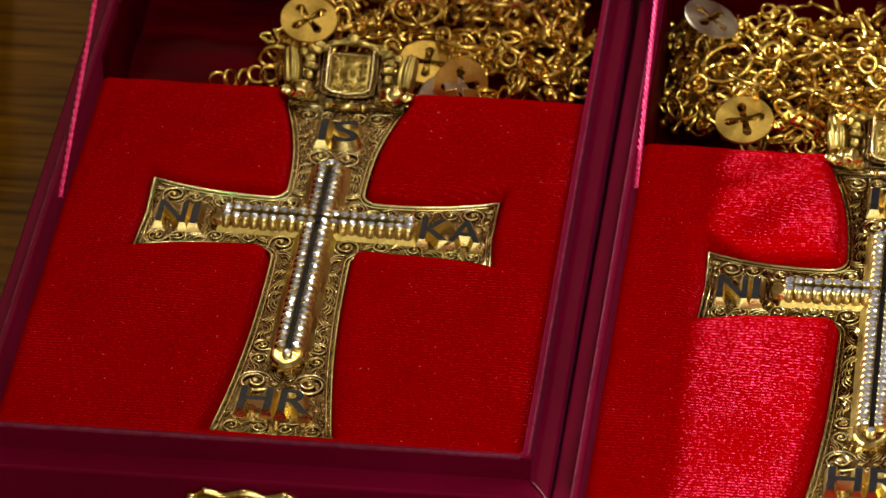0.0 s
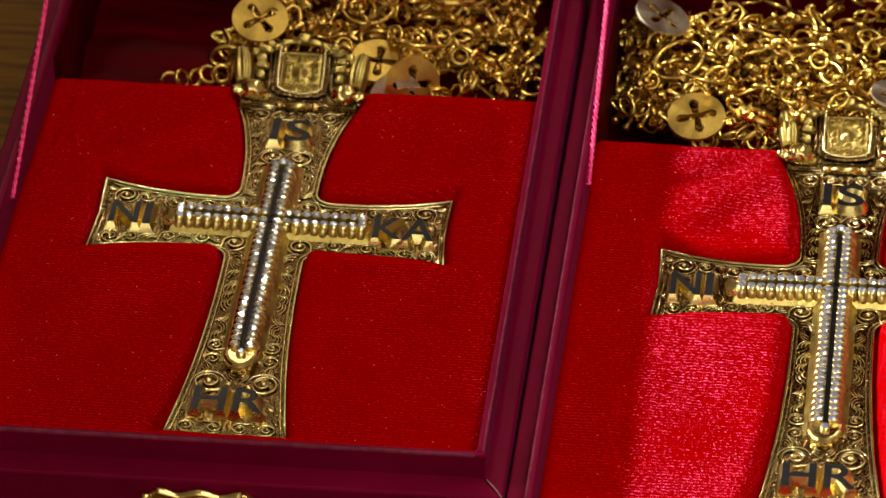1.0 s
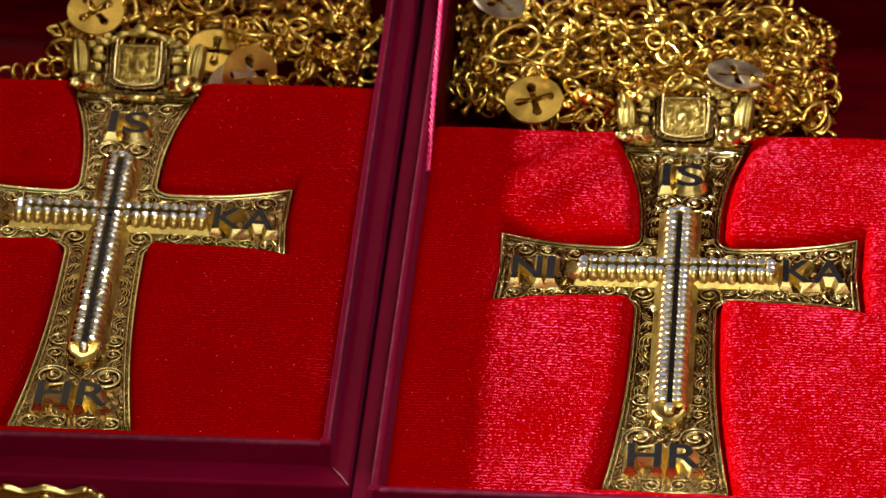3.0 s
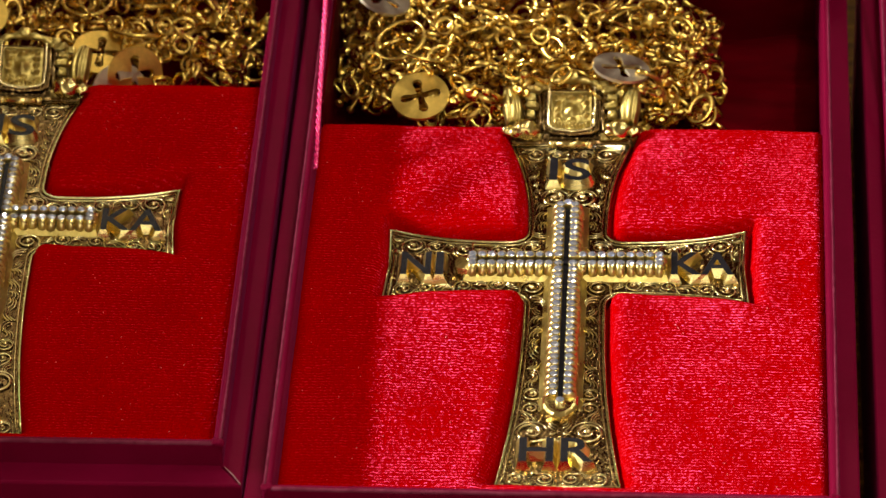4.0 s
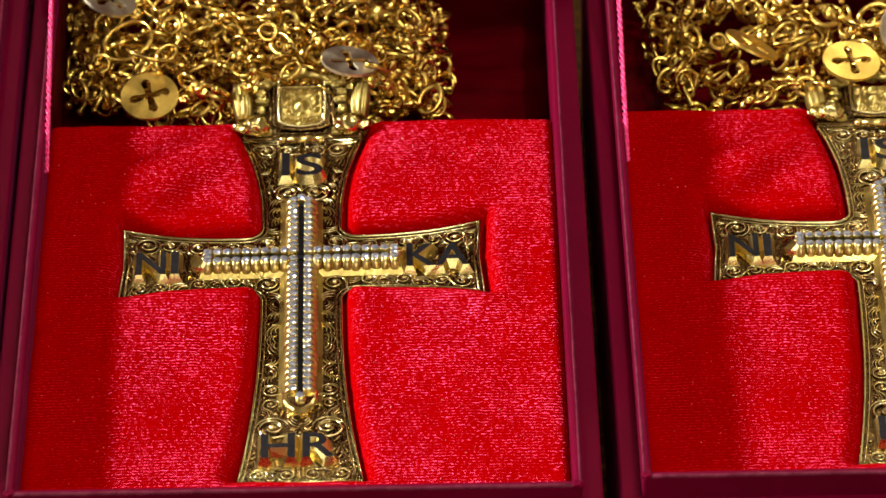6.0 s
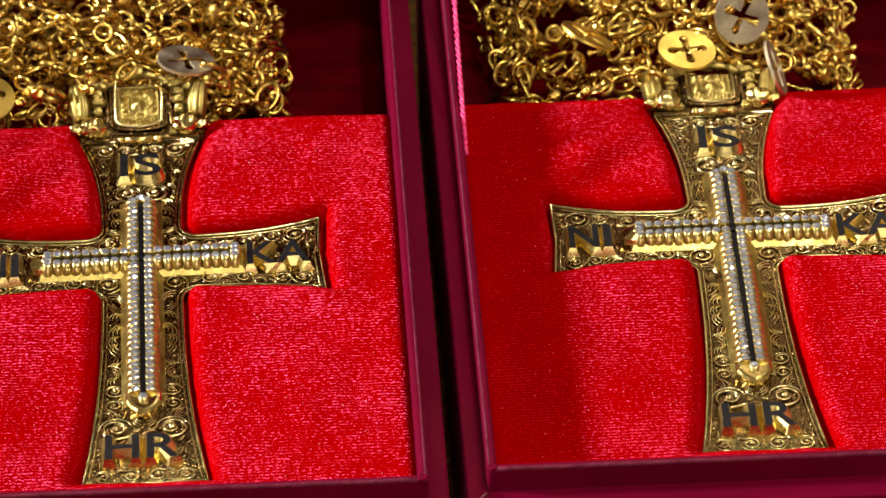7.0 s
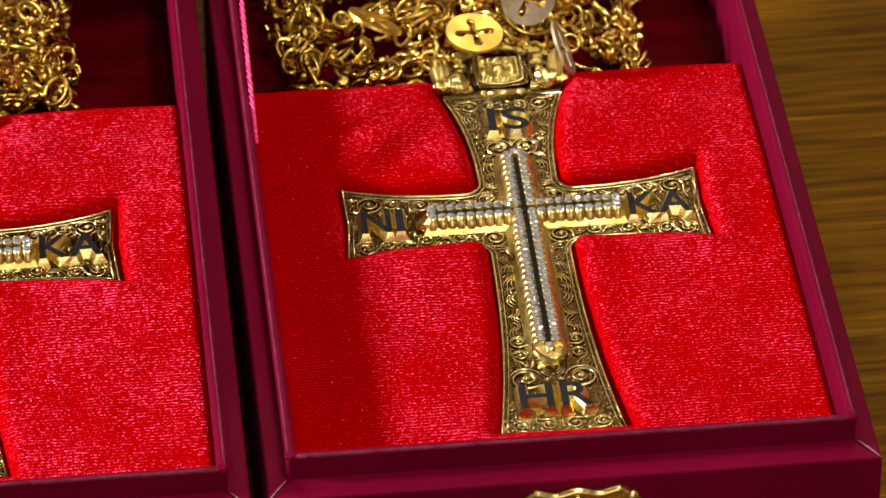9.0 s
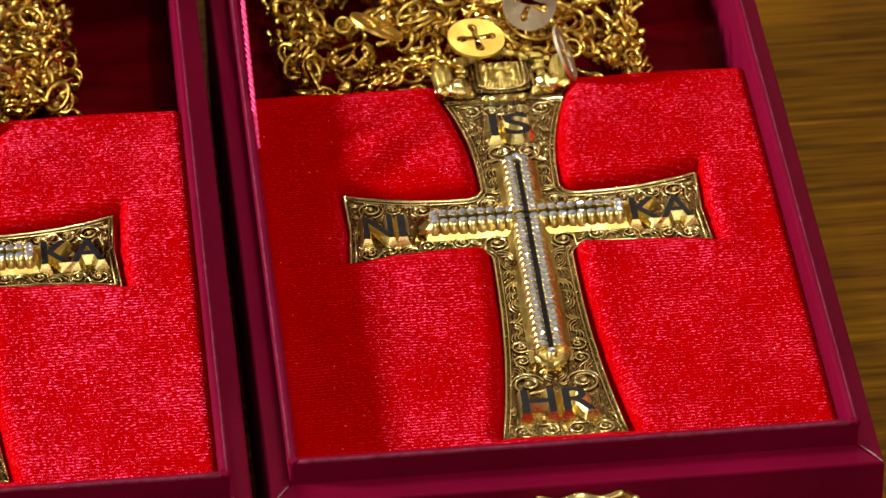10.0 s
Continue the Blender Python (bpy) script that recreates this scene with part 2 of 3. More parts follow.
slab("wall_west", -2.6, -2.5, -2.9, 2.3, 0.0, 2.6, WALL, "plain beige plaster wall")

# added out of view to block the low lamp from the first box
closed = empty("shade_box", pose(-0.262, 0.02, TABLE_TOP), "unseen burgundy box added to shade the first open box", "box")
part("body", block(-0.03, 0.03, -0.16, 0.17, 0.0, 0.092, 0.001), PAPER, closed)
part("lid", block(-0.0315, 0.0315, -0.1615, 0.1715, 0.092, 0.117, 0.0012), PAPER, closed)

table = empty("table", pose(0, 0.05, 0), "brown oak table under the row of open boxes", "table")
part("tabletop", block(-0.75, 0.75, -0.38, 0.42, TABLE_TOP - 0.03, TABLE_TOP, 0.003), WOOD, table)
for lx in (-0.68, 0.68):
    for ly in (-0.31, 0.35):
        part("leg", block(lx - 0.03, lx + 0.03, ly - 0.03, ly + 0.03, 0.0, TABLE_TOP - 0.03, 0.004), WOOD, table)

# ---------------------------------------------------------------- the cross: outline
TIP_X, ARM_T, ARM_B = 40.3, 14.7, -13.1
TOP_Y, BOT_Y, TOP_W, BOT_W, SHAFT, ARM = 47.6, -77.6, 14.3, 13.7, 9.1, 10.1


def flare(u, tip, waist=SHAFT, power=2.3):
    return waist + (tip - waist) * max(u, 0.0) ** power


def cross_outline(grow=0.0, steps=14):
    """Right half of the flared cross from the top middle to the bottom middle, then mirrored; millimetres."""
    right = []
    fil = 3.2                                             # rounding between the arms
    s, w = SHAFT + fil, ARM + fil
    for i in range(steps + 1):                            # top arm, downwards
        y = TOP_Y + (w - TOP_Y) * i / steps
        right.append((flare((y - w) / (TOP_Y - w), TOP_W), y))
    for a in (20, 45, 70):
        right.append((s - fil * math.cos(radians(a)), w - fil * math.sin(radians(a))))
    for i in range(steps + 1):                            # right arm, outwards
        x = s + (TIP_X - 0.3 - s) * i / steps
        right.append((x, flare((x - s) / (TIP_X - s), ARM_T, ARM)))
    right.append((TIP_X - 0.9, 0.4))
    for i in range(steps + 1):                            # right arm, inwards
        x = TIP_X + (s - TIP_X) * i / steps
        right.append((x, -flare((x - s) / (TIP_X - s), -ARM_B, ARM)))
    for a in (70, 45, 20):
        right.append((s - fil * math.cos(radians(a)), -w + fil * math.sin(radians(a))))
    for i in range(steps + 1):                            # lower arm, downwards
        y = -w + (BOT_Y + w) * i / steps
        right.append((flare((y + w) / (BOT_Y + w), BOT_W), y))
    pts = right + [(-x, y) for x, y in reversed(right)]
    if grow:
        out, n = [], len(pts)
        for i, (x, y) in enumerate(pts):
            ax, ay = pts[i - 1]
            bx, by = pts[(i + 1) % n]
            d1 = Vector((x - ax, y - ay)).normalized()
            d2 = Vector((bx - x, by - y)).normalized()
            n1, n2 = Vector((-d1.y, d1.x)), Vector((-d2.y, d2.x))
            m = (n1 + n2)
            m = m / max(m.length_squared / 2, 0.35)
            out.append((x + m.x * grow, y + m.y * grow))
        pts = out
    return pts


def distance_field(xs, ys, poly):
    """Signed distance (outside positive) of a grid to the outline."""
    X, Y = np.meshgrid(xs, ys)
    best = np.full(X.shape, 1e9)
    inside = np.zeros(X.shape, bool)
    n = len(poly)
    for i in range(n):
        ax, ay = poly[i]
        bx, by = poly[(i + 1) % n]
        dx, dy = bx - ax, by - ay
        l2 = dx * dx + dy * dy
        if l2 < 1e-9:
            continue
        t = np.clip(((X - ax) * dx + (Y - ay) * dy) / l2, 0, 1)
        best = np.minimum(best, np.hypot(X - ax - t * dx, Y - ay - t * dy))
        if dy:
            inside ^= ((ay > Y) != (by > Y)) & (X < dx * (Y - ay) / dy + ax)
    return np.where(inside, -best, best)


def height_mesh(name, xs, ys, Z):
    ny, nx = Z.shape
    X, Y = np.meshgrid(xs, ys)
    verts = np.stack([X, Y, Z], -1).reshape(-1, 3) * MM
    idx = np.arange(nx * ny).reshape(ny, nx)
    f = np.stack([idx[:-1, :-1], idx[:-1, 1:], idx[1:, 1:], idx[1:, :-1]], -1).reshape(-1, 4)
    return pydata(name, verts.tolist(), f.tolist())


def soft_noise(shape, cell, seed):
    rng = np.random.RandomState(seed)
    ny, nx = shape
    g = rng.randn(ny // cell + 3, nx // cell + 3)
    yy, xx = np.arange(ny) / cell, np.arange(nx) / cell
    y0, x0 = yy.astype(int), xx.astype(int)
    fy, fx = (yy - y0)[:, None], (xx - x0)[None, :]
    fy, fx = fy * fy * (3 - 2 * fy), fx * fx * (3 - 2 * fx)
    a = g[y0][:, x0] * (1 - fx) + g[y0][:, x0 + 1] * fx
    b = g[y0 + 1][:, x0] * (1 - fx) + g[y0 + 1][:, x0 + 1] * fx
    return a * (1 - fy) + b * fy


# ---------------------------------------------------------------- the box
# local frame: x across, y from the collar's front face, z from the cross's face, in millimetres
HALF, WALL_T, LENGTH = 58.9, 1.9, 208.0
RIM, LEDGE, BASE_LOW = 11.0, 5.2, -40.0
SIDE, FRONT = 4.3, 6.4
CROSS_XY = (0.75, 92.4)
CUSHION_BACK = 144.4


def mm_block(x0, x1, y0, y1, z0, z1, bevel=0.0, seg=2):
    return block(x0 * MM, x1 * MM, y0 * MM, y1 * MM, z0 * MM, z1 * MM, bevel * MM, seg)


def prism(points, z0, z1, bevel=0.0):
    bm = bmesh.new()
    lo = [bm.verts.new((x * MM, y * MM, z0 * MM)) for x, y in points]
    hi = [bm.verts.new((x * MM, y * MM, z1 * MM)) for x, y in points]
    n = len(points)
    bm.faces.new(hi)
    bm.faces.new(lo[::-1])
    for i in range(n):
        bm.faces.new((lo[i], lo[(i + 1) % n], hi[(i + 1) % n], hi[i]))
    bmesh.ops.recalc_face_normals(bm, faces=bm.faces)
    if bevel:
        bmesh.ops.bevel(bm, geom=[e for e in bm.edges if all(abs(v.co.z - z1 * MM) < 1e-7 for v in e.verts)], offset=bevel * MM, segments=3, affect="EDGES", profile=0.5)
    return bm


def build_cushion(parent):
    xs = np.arange(-57.0, 57.01, 0.6)
    ys = np.concatenate([np.arange(2.0, CUSHION_BACK - 6, 0.6), np.arange(CUSHION_BACK - 6, CUSHION_BACK + 0.61, 0.4)])
    poly = [(x + CROSS_XY[0], y + CROSS_XY[1] + 0.8) for x, y in cross_outline(0.6)]
    # the slot for the crown runs out through the cushion's back edge
    d = distance_field(xs, ys, poly)
    X, Y = np.meshgrid(xs, ys)
    d = np.minimum(d, np.maximum(np.abs(X - CROSS_XY[0]) - 14.2, CROSS_XY[1] + TOP_Y - 2.0 - Y))
    top = 2.6 + 0.25 * soft_noise(X.shape, 26, 3) + 0.10 * soft_noise(X.shape, 9, 4)
    # a soft crease running up and inwards from the tip of the arm
    px, py = X + 38 - CROSS_XY[0], Y - CROSS_XY[1] - 15
    along, across = 0.72 * px + 0.69 * py, 0.69 * px - 0.72 * py
    top -= 1.7 * (across / 5.0) * np.exp(-(across / 6.0) ** 2) * np.exp(-((along - 15) / 13.0) ** 2)
    r = 4.0
    e = np.clip(d / r, 0, 1)
    fall = 1 - np.sqrt(np.clip(1 - (1 - e) ** 2, 0, 1))
    Z = top - 2.6 * fall
    Z = np.where(d < 0, Z - np.clip(-d / 0.9, 0, 1) * 3.2, Z)
    side = np.clip(np.minimum(57.2 - np.abs(X), Y - 1.6) / 1.8, 0, 1)
    Z -= 1.6 * (1 - np.sqrt(np.clip(1 - (1 - side) ** 2, 0, 1)))
    back = np.clip((CUSHION_BACK + 0.6 - Y) / 3.0, 0, 1)
    Z -= 3.0 * (1 - np.sqrt(np.clip(1 - (1 - back) ** 2, 0, 1)))
    Z[-1, :] = -26.0
    rng = random.Random(17)
    chunks = []
    for i in range(260):                                      # lint caught in the pile, and the pile's glints put in as specks
        ix, iy = rng.randrange(4, len(xs) - 4), rng.randrange(4, len(ys) - 12)
        if d[iy, ix] < 1.5:
            continue
        p = Vector((xs[ix], ys[iy], Z[iy, ix] + 0.12))
        a, l = rng.uniform(0, 6.28), rng.uniform(0.05, 0.19)
        q = Vector((math.cos(a) * l, math.sin(a) * l, rng.uniform(-0.02, 0.06)))
        chunks.append(tube_data([(p - q) * MM, (p + q) * MM], rng.uniform(0.045, 0.10) * MM, 4))
    lint_glints = part("lint_glints", merge("lint_glints", chunks), LINT_GLINTS, parent, "pale specks of lint and painted glints of the pile")
    tagged(lint_glints, kind="stuff")
    return part("cushion", height_mesh("cushion", xs, ys, Z), VELVET, parent, "red velvet cushion with a cross-shaped recess")


def build_box():
    box = empty("jewelry_box", None, "open burgundy paper-covered box with a red velvet cushion", "box", "row of open boxes")
    h, t, L = HALF, WALL_T, LENGTH
    o, f = h + SIDE, -FRONT
    back = L + FRONT
    # mitred boards of the base, each a little proud of the next
    part("front_panel", prism([(-o, f), (o, f), (h - t, t), (-h + t, t)], BASE_LOW, LEDGE, 0.5), PAPER, box)
    part("back_panel", prism([(-h + t, L - t), (h - t, L - t), (o, back), (-o, back)], BASE_LOW, LEDGE, 0.5), PAPER, box)
    part("side_panel", prism([(-o, f + 0.02), (-h + t, t + 0.02), (-h + t, L - t), (-o, back)], BASE_LOW, LEDGE, 0.5), PAPER, box)
    part("side_panel", prism([(o, f + 0.02), (o, back), (h - t, L - t), (h - t, t + 0.02)], BASE_LOW, LEDGE, 0.5), PAPER, box)
    part("bottom_panel", mm_block(-h + t, h - t, t, L - t, BASE_LOW, BASE_LOW + 3), PAPER, box)
    # collar that the lid closes over
    part("collar_front", mm_block(-h, h, 0, t, LEDGE - 1, RIM, 0.75, 3), PAPER, box)
    part("collar_back", mm_block(-h, h, L - t, L, LEDGE - 1, RIM, 0.75, 3), PAPER, box)
    part("collar_side", mm_block(-h, -h + t, t - 0.3, L - t + 0.3, LEDGE - 1, RIM, 0.75, 3), PAPER, box)
    part("collar_side", mm_block(h - t, h, t - 0.3, L - t + 0.3, LEDGE - 1, RIM, 0.75, 3), PAPER, box)
    for s in (-1, 1):
        a = (s * (h + 0.3) * MM, -0.4 * MM, (LEDGE + 0.02) * MM)
        b = (s * (o - 0.3) * MM, (f + 0.4) * MM, (LEDGE - 0.02) * MM)
        part("corner_crease", tube("corner_crease", [a, ((a[0] + b[0]) / 2 + 0.0002 * s, (a[1] + b[1]) / 2, a[2]), b], 0.00014, 6), WORN, box, "pale worn crease")
    for x0, y0, x1, y1, r in ((-h + 0.6, 0.55, h - 0.6, 0.55, 0.55), (-h + 0.5, 1.0, -h + 0.5, L - 1.0, 0.34), (h - 0.5, 1.0, h - 0.5, L - 1.0, 0.34)):
        n = 24
        line = [((x0 + (x1 - x0) * i / n) * MM, (y0 + (y1 - y0) * i / n) * MM, (RIM - r + 0.09 + 0.05 * math.sin(i * 1.7)) * MM) for i in range(n + 1)]
        part("collar_edge", tube("collar_edge", line, r * MM, 8), EDGE, box, "rubbed edge with the rim's pale highlight in its colour")
    for s in (-1, 1):
        fold = part("corner_fold", lump(1.3, 1.2, 0.7, 5 + s, 0.5, 2, 0.3), PAPER, box)
        fold.location = (s * (h - 1.0) * MM, 1.0 * MM, (RIM - 0.45) * MM)
    # satin lining of the deep part behind the cushion
    xs, ys = np.arange(-57, 57.1, 1.5), np.arange(CUSHION_BACK - 2, L - t + 0.1, 1.5)
    X, Y = np.meshgrid(xs, ys)
    Z = -14 + 0.7 * np.sin(Y / 3.1 + 1.3 * soft_noise(X.shape, 12, 8)) + 0.8 * soft_noise(X.shape, 8, 9)
    part("lining", height_mesh("lining", xs, ys, Z), SATIN, box, "dark burgundy satin lining")
    part("side_lining", mm_block(-57.0, -56.4, CUSHION_BACK - 1, L - t, -15, RIM - 3, 0.2, 1), SATIN, box)
    part("back_lining", mm_block(-56.4, 56.4, L - t - 0.6, L - t - 0.05, -15, RIM - 3, 0.2, 1), SATIN, box)
    build_cushion(box)
    # lid, standing open
    lid = part("lid", mm_block(-o, o, 0, 2.5, 0, L + 2 * FRONT, 0.6), PAPER, box)
    lid.matrix_local = pose(0, (back + 1) * MM, LEDGE * MM, -14)
    part("lid_lining", mm_block(-o + 3, o - 3, -1.2, -0.1, 3, L + 2 * FRONT - 3, 0.4, 1), SATIN, lid)
    for s in (-1, 1):
        part("lid_side", mm_block(min(s * o, s * (o - 2.5)), max(s * o, s * (o - 2.5)), -24, -0.05, 0.2, L + 2 * FRONT - 0.2, 0.5), PAPER, lid)
    part("lid_front", mm_block(-o + 2.6, o - 2.6, -24, -0.05, L + 2 * FRONT - 2.7, L + 2 * FRONT - 0.2, 0.5), PAPER, lid)
    # gold catch on the front of the base
    n, pts = 40, []
    for i in range(n):
        u = i / (n - 1) * 2 - 1
        top = -1.0 + 0.9 * math.cos(u * 9.4) * (0.4 + 0.6 * abs(u)) - 1.6 * abs(u) ** 4
        pts.append((u * 13.2, top))
    pts += [(x, -16 - 1.2 * math.cos(x / 2.2)) for x in np.linspace(11.5, -11.5, 20)]
    bm = prism([(x, y) for x, y in pts][::-1], 0, 1.4, 0.5)
    catch = part("catch", bm, GOLD, box, "ornate gilt metal catch")
    catch.matrix_local = pose(0, (f - 0.05) * MM, 3.6 * MM, 90)
    for x, y, r in ((0, -3.4, 2.0), (-11.3, -2.6, 1.5), (11.3, -2.6, 1.5)):
        bm = bmesh.new()
        bmesh.ops.create_uvsphere(bm, u_segments=14, v_segments=8, radius=r * MM, matrix=Matrix.Translation((x * MM, y * MM, 1.5 * MM)) @ Matrix.Diagonal((1, 1, 0.7, 1)))
        for fc in bm.faces:
            fc.smooth = True
        part("knob", bm, GOLD, catch)
    roll = [(x * MM, (-0.9 + 0.5 * math.cos(x * 0.7)) * MM, 1.5 * MM) for x in np.linspace(-9, 9, 25)]
    part("scroll_edge", tube("scroll_edge", roll, 0.0009, 8), GOLD, catch)
    return box


def add_cord(box, end_y, top_y, top_z):
    """Twisted pink stay cord from inside the wall up to the lid."""
    a, b = Vector((-56.6, end_y, 7.0)), Vector((-56.9, top_y, top_z))
    b = a + (b - a) * 1.9
    chunks = []
    for ph in (0.0, math.pi):
        pts = []
        for i in range(260):
            u = i / 259
            c = a.lerp(b, u)
            ang = ph + u * 150
            pts.append(Vector((c.x + 0.28 * math.cos(ang), c.y, c.z + 0.28 * math.sin(ang))) * MM)
        chunks.append(tube_data(pts, 0.00033, 6))
    for i in range(420):
        u = random.random()
        c = a.lerp(b, u) + Vector((random.uniform(-0.45, 0.45), 0, random.uniform(-0.45, 0.45)))
        d = Vector((random.uniform(-1, 1), random.uniform(-1, 1), random.uniform(-1, 1))).normalized() * 0.5
        chunks.append(tube_data([c * MM, (c + d) * MM], 0.00006, 4))
    return part("stay_cord", merge("stay_cord", chunks), CORD, box, "twisted pink stay cord")


# ---------------------------------------------------------------- the cross
def text_mesh(word, width, cap, extrude, chamfer):
    """Raised letter, fitted to a width and a height, with sloping sides."""
    cu = bpy.data.curves.new("letter", "FONT")
    cu.body = word
    cu.size = 10.0
    cu.offset = 0.2
    cu.extrude = 0.5
    cu.resolution_u = 6
    ob = bpy.data.objects.new("letter", cu)
    me = bpy.data.meshes.new_from_object(ob)
    bpy.data.objects.remove(ob)
    bpy.data.curves.remove(cu)
    co = np.array([v.co[:] for v in me.vertices])
    lo, hi = co.min(0), co.max(0)
    co[:, 0] = (co[:, 0] - (lo[0] + hi[0]) / 2) / (hi[0] - lo[0]) * width
    co[:, 1] = (co[:, 1] - lo[1]) / (hi[1] - lo[1]) * cap
    co[:, 2] = np.where(co[:, 2] > 0, extrude, 0)
    for v, c in zip(me.vertices, co):
        v.co = c * MM
    bm = bmesh.new()
    bm.from_mesh(me)
    bmesh.ops.remove_doubles(bm, verts=bm.verts, dist=1e-6)
    top = [f for f in bm.faces if f.normal.z > 0.9]
    edges = [e for e in bm.edges if len(e.link_faces) == 2 and sum(f.normal.z > 0.9 for f in e.link_faces) == 1]
    for f in bm.faces:
        f.material_index, f.smooth = 0, False
    for f in top:
        f.material_index = 1
    low = [v for v in bm.verts if v.co.z < 1e-7]
    # splay the foot of the sides outwards
    shift = {}
    for v in low:
        n = Vector((0, 0, 0))
        for f in v.link_faces:
            if abs(f.normal.z) < 0.3:
                n += f.normal
        if n.length > 0:
            shift[v] = n.normalized() * chamfer * MM
    for v, s in shift.items():
        v.co += s
    bmesh.ops.delete(bm, geom=[f for f in bm.faces if f.normal.z < -0.9], context="FACES_ONLY")
    bm.to_mesh(me)
    bm.free()
    me.materials.append(SEAT_GOLD)
    me.materials.append(DARK_REFLECTION)
    return me


def spiral_mesh():
    """Flat scroll with a round pearl in its eye and two leaf strokes outside."""
    pts, rad = [], []
    for i in range(44):
        u = i / 43
        a = u * 2 * math.pi * 1.3
        r = 2.0 * (1 - u) ** 0.85 + 0.75
        pts.append((r * math.cos(a) * MM, r * math.sin(a) * MM, (0.25 + 0.2 * u) * MM))
        rad.append((0.34 - 0.12 * u) * MM)
    tail = [((2.75 + 0.12 * k * k) * MM, (-0.9 * k) * MM, 0.2 * MM) for k in (4, 3, 2, 1)]
    chunks = [tube_data(tail + pts, [0.12 * MM, 0.22 * MM, 0.30 * MM, 0.34 * MM] + rad, 6)]
    for R, a0, a1 in ((2.95, 2.2, 4.9), (1.55, 3.4, 5.4)):
        arc = [(R * math.cos(a) * MM, R * math.sin(a) * MM, 0.15 * MM) for a in np.linspace(a0, a1, 16)]
        chunks.append(tube_data(arc, [(0.06 + 0.2 * math.sin(math.pi * i / 15)) * MM for i in range(16)], 6))
    bm = bmesh.new()
    bmesh.ops.create_uvsphere(bm, u_segments=12, v_segments=8, radius=0.72 * MM, matrix=Matrix.Translation((0, 0, 0.4 * MM)))
    chunks.append(([vv.co.copy() for vv in bm.verts], [[q.index for q in f.verts] for f in bm.faces]))
    bm.free()
    return merge("scroll", chunks)


def bead_mesh():
    bm = bmesh.new()
    bmesh.ops.create_icosphere(bm, subdivisions=2, radius=2.2 * MM, matrix=Matrix.Diagonal((1, 1, 0.35, 1)))
    for f in bm.faces:
        f.smooth = True
    me = bpy.data.meshes.new("pip")
    bm.to_mesh(me)
    bm.free()
    return me


def leaf_mesh():
    """Three nested curving strokes, like one side of an acanthus leaf."""
    chunks = []
    for k, length in ((0, 1.0), (1, 0.85), (2, 0.62)):
        n = 14
        pts = [((-2.8 + 5.6 * length * i / (n - 1)) * MM, (1.25 * math.sin(2.7 * i / (n - 1)) - 0.95 * k + 0.3) * MM, 0.22 * MM) for i in range(n)]
        chunks.append(tube_data(pts, [(0.08 + 0.27 * math.sin(math.pi * (i / (n - 1)) ** 0.7)) * MM for i in range(n)], 6))
    return merge("leaf", chunks)


def stone_meshes():
    prof = [(0.0, 0.42), (0.55, 0.40), (0.98, 0.12), (0.98, 0.02), (0.0, -0.65)]
    n, verts, faces = 8, [], []
    for r, z in prof[1:4]:
        for k in range(n):
            a = 2 * math.pi * k / n
            verts.append((r * math.cos(a) * MM, r * math.sin(a) * MM, z * MM))
    verts.append((0, 0, prof[4][1] * MM))
    faces.append(tuple(range(n)))
    for j in range(2):
        for k in range(n):
            l = (k + 1) % n
            faces.append((j * n + k, (j + 1) * n + k, (j + 1) * n + l, j * n + l))
    for k in range(n):
        faces.append((2 * n + k, 3 * n, 2 * n + (k + 1) % n))
    stone = pydata("stone", verts, faces, False)
    stone.materials.append(CRYSTAL)
    # gold seat below each stone, splayed on its outer side (+x)
    prof = [(1.06, 1.0, -2.9), (1.06, 1.0, -1.9), (1.06, 0.85, -1.2), (1.06, 0.55, -0.6), (1.05, 0.22, -0.12), (1.02, 0.0, 0.06), (0.92, 0.0, 0.08), (0.88, 0.0, -0.1)]
    n, verts, faces = 16, [], []
    for r, out, z in prof:
        for k in range(n):
            a = 2 * math.pi * k / n
            c = max(0.0, math.cos(a)) ** 0.45
            square = math.copysign(abs(math.sin(a)) ** (1 - 0.55 * out), math.sin(a))
            verts.append(((r * math.cos(a) + out * c) * MM, r * square * MM, z * MM))
    for j in range(len(prof) - 1):
        for k in range(n):
            l = (k + 1) % n
            faces.append((j * n + k, j * n + l, (j + 1) * n + l, (j + 1) * n + k))
    faces.append(tuple((len(prof) - 1) * n + k for k in range(n)))
    seat = pydata("stone_seat", verts, faces)
    seat.materials.append(SEAT_GOLD)
    return stone, seat


def lump(sx, sy, sz, seed, rough=0.25, cuts=2, boxy=0.45):
    """A cast, chiselled-looking lump."""
    bm = bmesh.new()
    bmesh.ops.create_icosphere(bm, subdivisions=cuts + 1, radius=1.0)
    for v in bm.verts:
        k = 1 + rough * noise.noise(v.co * 1.9 + Vector((seed * 7.1, 0, seed)))
        q = v.co * k
        m = max(abs(q.x), abs(q.y), abs(q.z))
        q = q.lerp(q / m, boxy)
        v.co = Vector((q.x * sx, q.y * sy, q.z * sz)) * MM
    for f in bm.faces:
        f.smooth = boxy < 0.2
    return bm


